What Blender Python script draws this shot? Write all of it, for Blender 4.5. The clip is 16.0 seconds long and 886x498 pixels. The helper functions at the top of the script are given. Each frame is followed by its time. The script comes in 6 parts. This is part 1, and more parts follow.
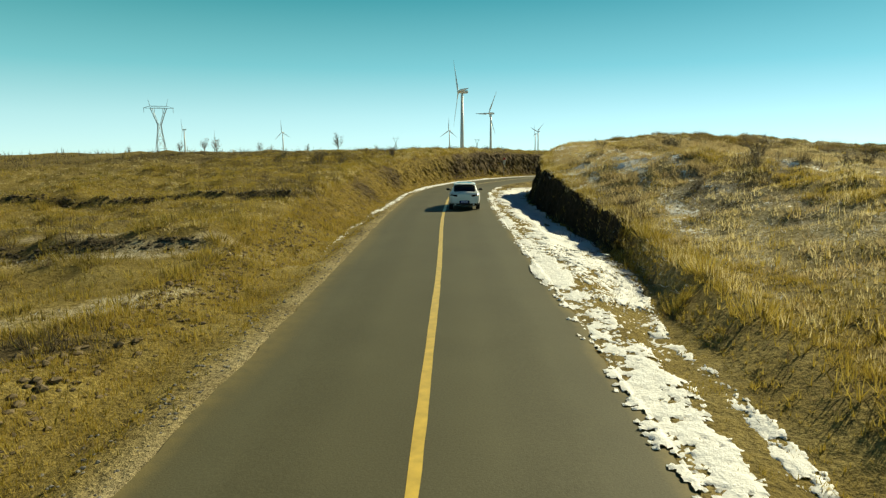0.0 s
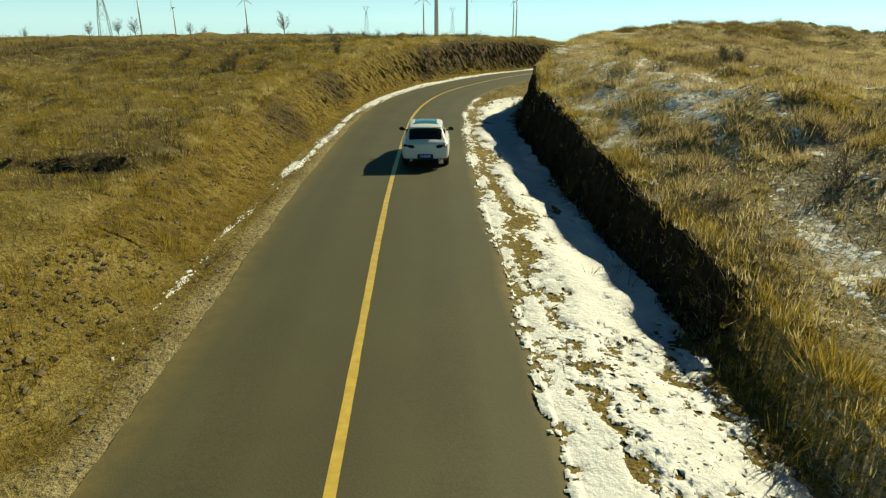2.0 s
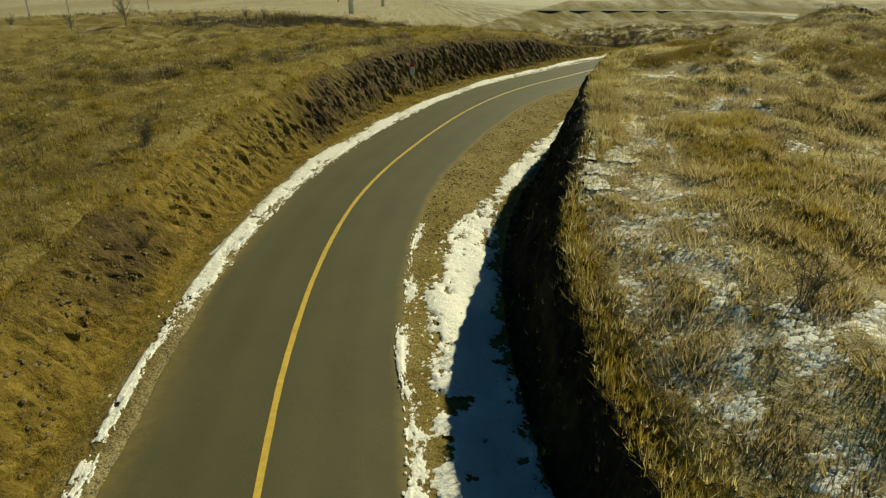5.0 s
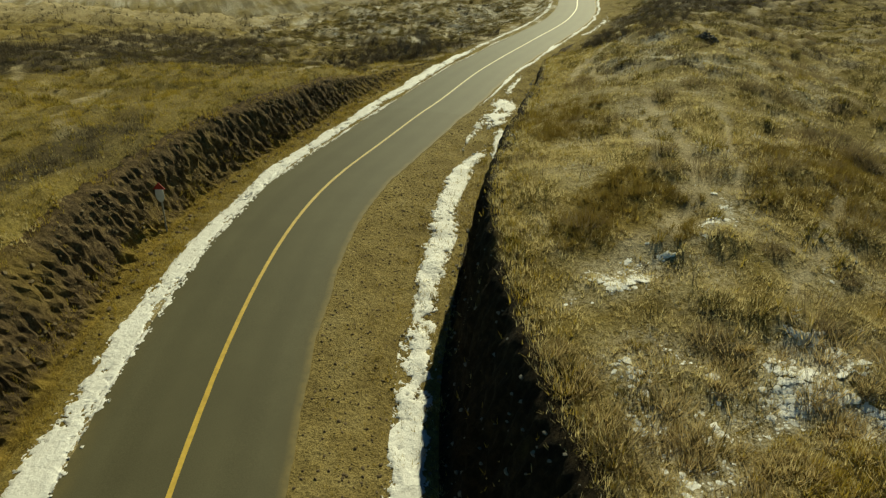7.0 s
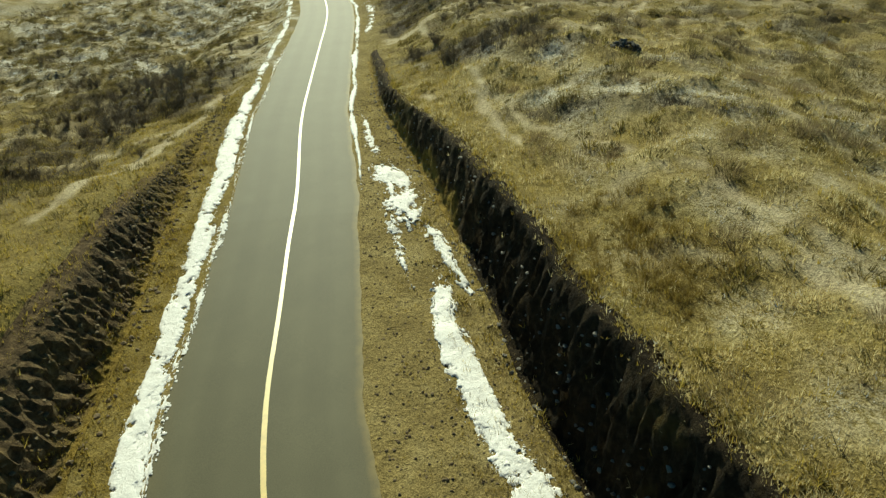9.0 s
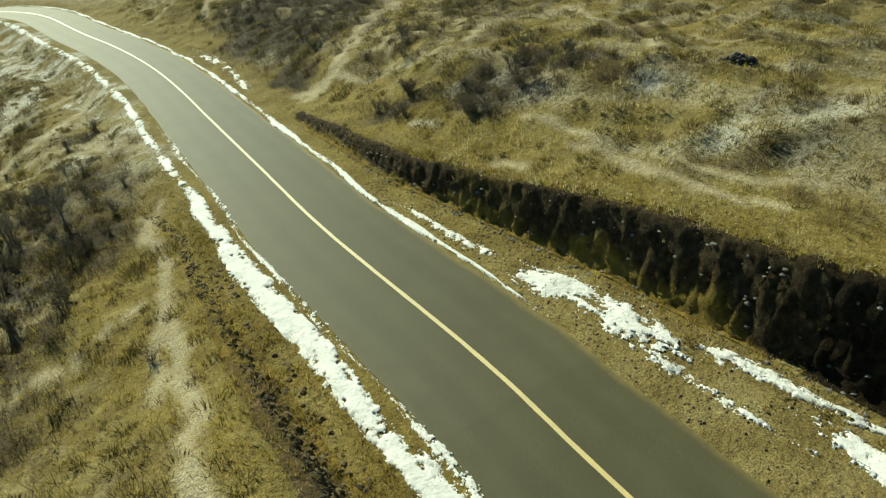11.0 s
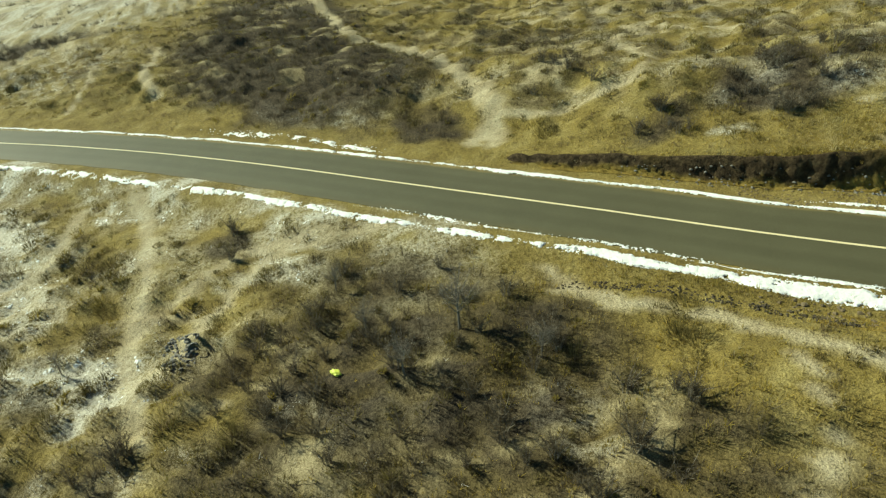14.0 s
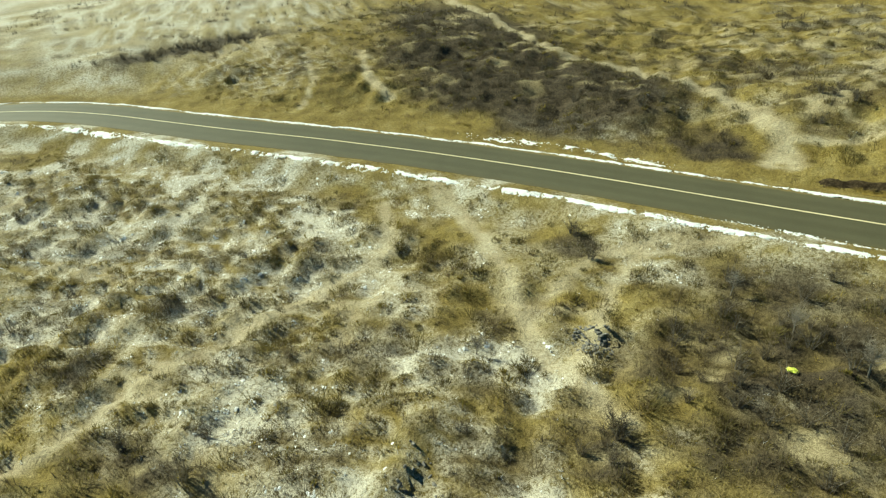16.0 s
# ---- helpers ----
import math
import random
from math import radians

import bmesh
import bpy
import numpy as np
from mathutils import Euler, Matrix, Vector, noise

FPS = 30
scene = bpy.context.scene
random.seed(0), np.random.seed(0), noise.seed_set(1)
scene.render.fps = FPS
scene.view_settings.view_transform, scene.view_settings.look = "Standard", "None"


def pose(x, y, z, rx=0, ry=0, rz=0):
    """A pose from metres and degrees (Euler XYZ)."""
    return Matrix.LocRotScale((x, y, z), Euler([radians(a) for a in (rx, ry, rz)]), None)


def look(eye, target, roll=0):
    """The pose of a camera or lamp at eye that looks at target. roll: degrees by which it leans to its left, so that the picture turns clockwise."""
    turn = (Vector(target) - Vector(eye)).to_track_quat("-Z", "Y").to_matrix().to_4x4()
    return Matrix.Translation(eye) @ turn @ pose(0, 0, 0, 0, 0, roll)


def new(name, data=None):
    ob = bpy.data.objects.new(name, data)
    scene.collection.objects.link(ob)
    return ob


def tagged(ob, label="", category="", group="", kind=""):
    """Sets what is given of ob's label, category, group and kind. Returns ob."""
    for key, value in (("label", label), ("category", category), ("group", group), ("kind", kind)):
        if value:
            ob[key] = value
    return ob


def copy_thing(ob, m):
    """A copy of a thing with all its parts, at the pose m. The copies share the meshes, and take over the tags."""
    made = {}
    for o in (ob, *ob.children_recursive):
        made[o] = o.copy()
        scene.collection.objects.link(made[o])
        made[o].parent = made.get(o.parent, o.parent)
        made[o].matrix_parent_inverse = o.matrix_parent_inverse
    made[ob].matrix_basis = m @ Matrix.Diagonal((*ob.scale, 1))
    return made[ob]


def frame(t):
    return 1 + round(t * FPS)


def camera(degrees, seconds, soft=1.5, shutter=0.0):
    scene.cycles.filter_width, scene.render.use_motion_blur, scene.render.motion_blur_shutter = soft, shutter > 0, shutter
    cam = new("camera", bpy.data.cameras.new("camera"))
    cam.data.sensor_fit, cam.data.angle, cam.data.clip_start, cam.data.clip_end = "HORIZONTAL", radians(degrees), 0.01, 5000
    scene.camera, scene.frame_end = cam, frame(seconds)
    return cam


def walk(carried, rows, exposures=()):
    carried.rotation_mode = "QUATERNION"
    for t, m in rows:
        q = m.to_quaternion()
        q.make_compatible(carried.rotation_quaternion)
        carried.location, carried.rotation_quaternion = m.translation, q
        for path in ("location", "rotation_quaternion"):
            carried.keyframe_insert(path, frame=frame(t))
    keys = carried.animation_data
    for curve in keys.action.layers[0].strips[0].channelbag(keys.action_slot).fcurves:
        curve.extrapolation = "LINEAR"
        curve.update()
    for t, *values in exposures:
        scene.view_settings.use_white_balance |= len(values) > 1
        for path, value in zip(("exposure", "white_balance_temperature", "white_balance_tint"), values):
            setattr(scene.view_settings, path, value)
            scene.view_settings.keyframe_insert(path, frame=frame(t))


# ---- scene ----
cam = camera(68.9, 16.0, soft=1.3)

# seconds, eye x y z, yaw to the left, pitch up, lean to the left
PATH = [
    (0.0, 0.80, -0.00, 3.34, 6.3, -8.7, -0.2),
    (0.5, 0.78, 3.00, 3.74, 5.6, -10.9, -0.3),
    (1.0, 0.62, 6.10, 4.15, 5.2, -13.7, -0.3),
    (1.5, 0.43, 9.37, 4.65, 4.6, -16.8, -0.2),
    (2.0, 0.34, 12.86, 5.14, 4.1, -19.6, -0.0),
    (2.5, 0.20, 16.60, 5.67, 3.6, -21.8, 0.0),
    (3.0, -0.04, 20.48, 6.33, 3.3, -23.1, -0.1),
    (3.5, -0.34, 24.32, 6.94, 2.9, -23.8, -0.4),
    (4.0, -0.56, 28.26, 7.46, 2.3, -24.0, -0.8),
    (4.2, -0.60, 29.83, 7.63, 1.9, -24.0, -1.2),
    (6.3, -0.24, 46.50, 12.40, -15.90, -28.10, 0.50),
    (6.5, -0.13, 48.31, 12.62, -18.05, -28.60, 0.10),
    (7.0, 0.25, 52.95, 13.10, -24.08, -29.55, -0.60),
    (7.5, 0.53, 57.52, 13.51, -30.30, -30.50, -1.35),
    (8.0, 0.66, 62.14, 13.96, -37.45, -31.65, -1.75),
    (8.2, 0.73, 63.94, 14.08, -40.30, -32.05, -1.90),
    (10.3, 2.63, 83.15, 14.09, -66.88, -34.05, -3.60),
    (10.5, 2.73, 85.07, 14.04, -69.35, -33.95, -3.90),
    (11.0, 3.17, 90.23, 13.91, -75.70, -33.72, -4.40),
    (11.5, 3.67, 95.23, 13.72, -81.45, -33.10, -4.75),
    (12.0, 4.30, 100.37, 13.67, -87.18, -32.70, -4.85),
    (12.5, 4.96, 105.47, 13.50, -92.6, -32.2, -4.8),
    (13.0, 5.70, 110.55, 13.21, -97.3, -31.5, -4.8),
    (13.5, 6.34, 115.55, 13.11, -101.9, -30.9, -4.8),
    (14.0, 6.79, 120.20, 13.30, -102.9, -30.5, -4.6),
    (14.5, 7.29, 124.70, 13.69, -103.4, -30.2, -4.1),
    (15.0, 7.74, 129.20, 14.19, -103.2, -29.9, -3.4),
    (15.5, 8.22, 133.63, 14.61, -102.6, -29.6, -2.4),
    (16.0, 8.85, 138.28, 14.79, -101.7, -29.4, -1.0),
]
walk(cam, [(t, pose(x, y, z, 90 + pitch, 0, yaw) @ pose(0, 0, 0, 0, 0, lean)) for t, x, y, z, yaw, pitch, lean in PATH],
     exposures=((0.0, 0.2, 6750, 9), (1.5, 0.14, 6650, 8), (3.0, -0.03, 7050, 6), (4.0, -0.11, 7100, 5), (6.3, -0.18, 6850, 3), (7.4, -0.25, 6800, 3), (8.1, 0.15, 6250, 3), (11.0, 0.25, 5800, 1), (16.0, 0.63, 5700, 1)))

# ---------------------------------------------------------------- light
SUN_AZ, SUN_EL = 43.0, 33.0          # degrees from +y towards +x, degrees up
world = bpy.data.worlds.new("sky")
scene.world = world
world.use_nodes = True
wn, wl = world.node_tree.nodes, world.node_tree.links
sky = wn.new("ShaderNodeTexSky")
sky.sky_type, sky.sun_disc = "NISHITA", False
sky.sun_elevation, sky.sun_rotation = radians(SUN_EL), radians(SUN_AZ)
sky.altitude, sky.air_density, sky.dust_density, sky.ozone_density = 2500, 0.45, 1.7, 1.5
tint = wn.new("ShaderNodeMix")
tint.data_type, tint.blend_type = "RGBA", "MULTIPLY"
tint.inputs[0].default_value = 1.0
tint.inputs[7].default_value = (0.36, 0.8, 1.0, 1)
wl.new(sky.outputs[0], tint.inputs[6])
wl.new(tint.outputs[2], wn["Background"].inputs[0])
wn["Background"].inputs[1].default_value = 0.047
# bright haze that lies low over the plain all round
way, parts_of, haze, glow, both = (wn.new("ShaderNode" + k) for k in ("TexCoord", "SeparateXYZ", "ValToRGB", "Background", "AddShader"))
wl.new(way.outputs["Generated"], parts_of.inputs[0])
wl.new(parts_of.outputs[2], haze.inputs[0])
stops = ((0.0, (0.5, 0.67, 0.55)), (0.05, (0.38, 0.6, 0.5)), (0.12, (0.15, 0.43, 0.37)), (0.22, (0.03, 0.24, 0.2)), (0.33, (0.0, 0.04, 0.045)), (0.5, (0.0, 0.0, 0.0)))
for _ in range(4):
    haze.color_ramp.elements.new(0.5)
for e, (at, colour) in zip(haze.color_ramp.elements, stops):
    e.position, e.color = at, (*colour, 1)
wl.new(haze.outputs[0], glow.inputs[0])
wl.new(wn["Background"].outputs[0], both.inputs[0])
wl.new(glow.outputs[0], both.inputs[1])
wl.new(both.outputs[0], wn["World Output"].inputs[0])
sun_data = bpy.data.lights.new("sun", "SUN")
sun_data.energy, sun_data.angle, sun_data.color = 5.3, radians(0.55), (1.0, 0.94, 0.62)
sun = new("sun", sun_data)
az, el = radians(SUN_AZ), radians(SUN_EL)
sun.matrix_world = look((0, 0, 50), (-math.sin(az) * math.cos(el), -math.cos(az) * math.cos(el), 50 - math.sin(el)))

# ---------------------------------------------------------------- plan of the road
CENTRE = [(1.6, -60), (0.8, -20), (0.25, 0), (-0.55, 10), (-1.3, 18), (-2.55, 30), (-3.2, 37.5), (-3.75, 45.1), (-3.95, 50),
          (-3.75, 55), (-3.1, 60), (-2.0, 64.2), (-0.6, 68), (1.6, 73.2), (4.72, 79.06), (7.97, 83.36), (11.5, 86.8), (14.4, 89.8),
          (17.58, 92.82), (21.53, 97.17), (25.58, 101.52), (30.92, 106.68), (40.1, 115.5), (46.08, 121.22), (52.25, 127.6), (59.2, 135.9),
          (65.4, 144.6), (70.4, 151.2), (74.9, 157.1), (78.4, 163.1), (80.4, 169.0), (80.9, 176.5), (79.2, 186.5), (74.8, 197.5), (67.5, 210), (56, 226), (40, 247), (18, 275)]


def smooth_line(points, step=1.0):
    """A smooth curve through the points, resampled at even steps."""
    p = np.array(points, float)
    p = np.vstack([2 * p[0] - p[1], p, 2 * p[-1] - p[-2]])
    out = []
    for a, b, c, d in zip(p[:-3], p[1:-2], p[2:-1], p[3:]):
        for u in np.linspace(0, 1, 24, endpoint=False):
            out.append(0.5 * (2 * b + (c - a) * u + (2 * a - 5 * b + 4 * c - d) * u * u + (3 * b - a - 3 * c + d) * u ** 3))
    out = np.array(out + [p[-2]])
    run = np.concatenate([[0], np.cumsum(np.hypot(*np.diff(out, axis=0).T))])
    t = np.arange(0, run[-1], step)
    line = np.stack([np.interp(t, run, out[:, 0]), np.interp(t, run, out[:, 1])], 1)
    for _ in range(6):
        line[1:-1] = (line[:-2] + 2 * line[1:-1] + line[2:]) / 4
    return line


LINE = smooth_line(CENTRE)
RUN = np.concatenate([[0], np.cumsum(np.hypot(*np.diff(LINE, axis=0).T))])
RUN = RUN - RUN[np.argmin(np.abs(LINE[:, 1]))]
WAY = np.gradient(LINE, axis=0)
WAY /= np.hypot(*WAY.T)[:, None]
OFF_R = np.stack([WAY[:, 1], -WAY[:, 0]], 1)      # to the right of the road
ROAD_L, ROAD_R = -2.98, 2.88


def along(s, d):
    """World x, y for stations s and offsets d to the right of the line."""
    s, d = np.broadcast_arrays(np.asarray(s, float), np.asarray(d, float))
    x = np.interp(s, RUN, LINE[:, 0]) + d * np.interp(s, RUN, OFF_R[:, 0])
    y = np.interp(s, RUN, LINE[:, 1]) + d * np.interp(s, RUN, OFF_R[:, 1])
    return x, y


def station(x, y):
    """Stations and offsets of world points."""
    x, y = np.asarray(x, float), np.asarray(y, float)
    best, bs, bd = np.full(x.shape, 1e18), np.zeros(x.shape), np.zeros(x.shape)
    for i in range(len(LINE) - 1):
        a, w, n = LINE[i], WAY[i], OFF_R[i]
        ux, uy = x - a[0], y - a[1]
        length = RUN[i + 1] - RUN[i]
        t = np.clip(ux * w[0] + uy * w[1], -1e9 if i == 0 else 0, 1e9 if i == len(LINE) - 2 else length)
        ex, ey = ux - t * w[0], uy - t * w[1]
        q = ex * ex + ey * ey
        m = q < best
        best = np.where(m, q, best)
        bs = np.where(m, RUN[i] + t, bs)
        bd = np.where(m, np.sign(ex * n[0] + ey * n[1]) * np.sqrt(q), bd)
    return bs, bd


def curve(pairs):
    k = np.array(pairs, float)
    return lambda s: np.interp(s, k[:, 0], k[:, 1])


def ease(a, b, v):
    t = np.clip((v - a) / np.maximum(np.subtract(b, a), 1e-6), 0, 1)
    return t * t * (3 - 2 * t)


road_z = curve([(-60, 0), (0, 0), (45, 0.0), (60, 0.1), (76, 0.14), (98, -0.06), (108, -0.48), (119, -1.0), (147, -2.6), (158, -3.1), (170, -3.5), (180, -3.85), (200, -4.5), (240, -6), (300, -9), (400, -14)])
# right: foot and top of the cut bank, its height, and the hill behind it
r_foot = curve([(-20, 4.2), (0, 4.3), (12, 4.6), (15, 5.2), (19, 6.0), (24, 6.1), (28, 6.0), (36, 5.9), (47, 5.75), (55, 6.0), (62, 6.5), (70, 7.0), (76, 7.6), (82, 7.9), (90, 7.6), (98, 6.6), (105, 5.7), (112, 4.9), (124, 4.2), (140, 4.0)])
r_top = curve([(-20, 5.2), (0, 5.2), (12, 5.4), (15, 5.9), (20, 6.45), (29, 6.55), (36, 6.4), (40, 6.3), (45, 6.3), (50, 6.75), (52, 7.15), (55, 8.05), (58, 8.65), (62, 8.85), (66, 8.65), (69, 8.55), (76, 8.5), (82, 9.0), (90, 8.5), (98, 7.5), (105, 6.3), (112, 5.4), (124, 4.8), (140, 4.8)])
r_high = curve([(-20, 0.2), (0, 0.3), (10, 0.35), (20, 0.6), (28, 1.0), (36, 1.6), (40, 1.95), (45, 2.1), (50, 2.75), (52, 3.1), (55, 3.5), (58, 3.65), (62, 3.65), (68, 3.85), (72, 4.0), (76, 4.0), (82, 3.7), (90, 3.4), (98, 2.7), (105, 2.0), (112, 1.3), (124, 0.45), (135, 0.1), (150, 0.1)])
r_hill = curve([(-20, 1.3), (0, 1.9), (20, 2.5), (28, 2.85), (34, 3.1), (40, 3.25), (48, 3.4), (55, 3.55), (62, 3.8), (68, 4.2), (75, 4.75), (80, 4.85), (90, 4.9), (105, 4.8), (113, 4.1), (120, 3.6), (135, 2.7), (150, 2.2), (170, 2.2), (200, 2.0)])
# left: foot and top of the bank, its height, and the field behind it
l_foot = curve([(-20, 4.3), (30, 4.3), (60, 4.4), (75, 5.0), (82, 5.2), (90, 5.1), (100, 5.5), (108, 5.3), (115, 4.6), (122, 3.9), (140, 3.7)])
l_top = curve([(-20, 6.2), (30, 6.2), (45, 6.3), (60, 6.2), (68, 6.5), (75, 6.5), (82, 6.2), (90, 6.2), (100, 6.4), (108, 6.0), (115, 5.4), (122, 6.6), (140, 7.0)])
l_high = curve([(-20, 0.15), (14, 0.2), (22, 0.5), (30, 0.7), (40, 0.95), (50, 1.5), (58, 1.9), (66, 2.4), (75, 2.7), (84, 2.6), (90, 2.35), (96, 1.7), (101, 1.1), (106, 0.55), (110, 0.25), (114, -0.1), (118, -0.4), (124, -0.55), (134, -0.9), (146, -1.3), (170, -1.3)])
l_field = curve([(-20, -0.1), (18, -0.05), (25, 0.0), (31, 0.15), (36, 0.5), (50, 1.4), (65, 2.15), (82, 2.25), (95, 1.4), (101, 0.3), (106, -0.4), (110, -1.2), (115, -1.5), (125, -1.9), (140, -2.4), (150, -2.5), (200, -1.8)])


def ripple(x, y, size, seed):
    """Smooth noise between about -1 and 1."""
    rng = np.random.default_rng(seed)
    v = np.zeros(np.shape(x))
    for _ in range(7):
        a, p = rng.uniform(0, 2 * np.pi, 2)
        k = 2 * np.pi / size * rng.uniform(0.6, 1.5)
        v = v + np.sin((x * np.cos(a) + y * np.sin(a)) * k + p)
    return v / 3.7


def mounds(x, y):
    """Hummocks of the rough pasture."""
    return 0.5 * ripple(x, y, 4.3, 8) + 0.6 * ripple(x, y, 1.9, 10)


def terrain(x, y, s=None, d=None, back_set=0.0):
    if s is None:
        s, d = station(x, y)
    zr = road_z(s)
    right = d > 0
    a = np.abs(d)
    foot, top = np.where(right, r_foot(s), l_foot(s)), np.where(right, r_top(s), l_top(s))
    high, back = np.where(right, r_high(s), l_high(s)), np.where(right, r_hill(s), l_field(s))
    edge = np.where(right, ROAD_R, -ROAD_L)
    # verge with a shallow ditch before the foot of the bank
    ditch = np.where(right, ease(5, 20, s) * (1 - ease(60, 100, s)) * 0.28 + 0.05, 0.12 * (1 - ease(50, 70, s)))
    z = -0.03 - ditch * ease(edge + 0.7, foot - 0.5, a)
    shift = back_set * ease(0.2, 0.8, high) * np.where(right, 1, ease(27, 31, s))
    z = z + (high + ditch) * ease(foot + shift, top + shift + 0.1, a)
    z = z + (back - high) * ease(top, top + np.where(right, 4.5 + 5 * ease(50, 68, s) + 5 * (1 - ease(24, 37, s)), 14 - 5 * ease(98, 108, s)), a)
    z = z + np.where(right, 0, (0.45 * ease(18.7, 20.2, s) + 0.3 * ease(30.9, 31.4, s)) * (1 - ease(98, 106, s)) * ease(top - 0.3, top + 1.2, a))      # terraced field
    plateau = ease(15, 26, a) * right          # the hill inside the bend is one even top
    slant = np.clip(0.072 * (x - 32 + y - 84), 0, 4)      # lower towards the brushy slope
    sink = ease(160, 215, s)                   # and falls away with the road beyond it
    z = z * (1 - plateau) + plateau * ((1.6 + 2.0 * ease(20, 72, y) - slant - zr) * (1 - sink) + r_hill(s) * sink)
    far = ease(40, 110, a)
    z = z * (1 - far) + far * (ripple(x, y, 120, 3) * 0.5 + (2.3 - zr) * (1 - sink) + 2.2 * sink)
    rho = np.hypot(x, y - 30)
    past = np.maximum(0, rho - 90 - 8 * ripple(x, y, 150, 11))
    keep_up = ease(15, 55, x) * ease(35, 95, y) * (1 - ease(150, 300, rho))
    z = z - np.minimum(0.06 * past * past / (past + 12), 170) * (1 - keep_up) * np.maximum(ease(10, 60, a), ease(285, 330, s))
    rough = ease(edge + 0.3, edge + 2.0, a)
    z = z + rough * (0.10 * ripple(x, y, 5.5, 5) + 0.05 * ripple(x, y, 1.9, 6))
    z = z + ease(top + 0.5, top + 6, a) * (np.where(right & (s < 90), 0.13, 0.26) * ripple(x, y, 12, 7) + (0.2 + 0.16 * ease(95, 110, s)) * (1 - 0.85 * ease(184, 196, s)) * mounds(x, y))
    z = z + far * 2.0 * ripple(x, y, 700, 9) * ease(300, 1200, a)
    z = np.where((a < edge - 0.5) & (s < 295), -0.16, z)
    return zr + z


# ---------------------------------------------------------------- materials
def mat(name, rough=0.8, metal=0.0, spec=0.3):
    m = bpy.data.materials.new(name)
    m.use_nodes = True
    b = m.node_tree.nodes["Principled BSDF"]
    b.inputs["Roughness"].default_value, b.inputs["Metallic"].default_value = rough, metal
    b.inputs["Specular IOR Level"].default_value = spec
    return m, m.node_tree.nodes, m.node_tree.links, b


def noise_node(n, l, size, detail=4, vec=None, rough=0.55):
    t = n.new("ShaderNodeTexNoise")
    t.inputs["Scale"].default_value, t.inputs["Detail"].default_value, t.inputs["Roughness"].default_value = 1 / size, detail, rough
    if vec is not None:
        l.new(vec, t.inputs["Vector"])
    return t.outputs[0]


def ramp(n, l, fac, stops):
    r = n.new("ShaderNodeValToRGB")
    while len(r.color_ramp.elements) < len(stops):
        r.color_ramp.elements.new(0.5)
    for e, (p, c) in zip(r.color_ramp.elements, stops):
        e.position, e.color = p, (*c, 1) if len(c) == 3 else c
    l.new(fac, r.inputs[0])
    return r.outputs[0]


def blend(n, l, fac, a, b, mode="MIX"):
    x = n.new("ShaderNodeMix")
    x.data_type, x.blend_type = "RGBA", mode
    for sock, v in ((x.inputs[0], fac), (x.inputs[6], a), (x.inputs[7], b)):
        if hasattr(v, "links"):
            l.new(v, sock)
        else:
            sock.default_value = v if not isinstance(v, tuple) else (*v, 1)[:4]
    return x.outputs[2]


def maths(n, l, op, a, b):
    x = n.new("ShaderNodeMath")
    x.operation, x.use_clamp = op, op != "MULTIPLY_ADD"
    for sock, v in ((x.inputs[0], a), (x.inputs[1], b)):
        if hasattr(v, "links"):
            l.new(v, sock)
        else:
            sock.default_value = v
    return x.outputs[0]


def bump(n, l, b, height, strength, dist):
    x = n.new("ShaderNodeBump")
    x.inputs["Strength"].default_value, x.inputs["Distance"].default_value = strength, dist
    l.new(height, x.inputs["Height"])
    l.new(x.outputs[0], b.inputs["Normal"])


def place_vec(n):
    return n.new("ShaderNodeTexCoord").outputs["Object"]


def attr(n, name):
    a = n.new("ShaderNodeAttribute")
    a.attribute_name = name
    return a.outputs["Fac"]


def plain(name, colour, rough=0.6, metal=0.0, vary=0.15, size=0.3, spec=0.4):
    """A near-plain surface with slight mottling."""
    m, n, l, b = mat(name, rough, metal, spec)
    c = tuple(v * (1 - vary) for v in colour)
    l.new(ramp(n, l, noise_node(n, l, size, 5, place_vec(n)), [(0.3, c), (0.7, colour)]), b.inputs["Base Color"])
    return m


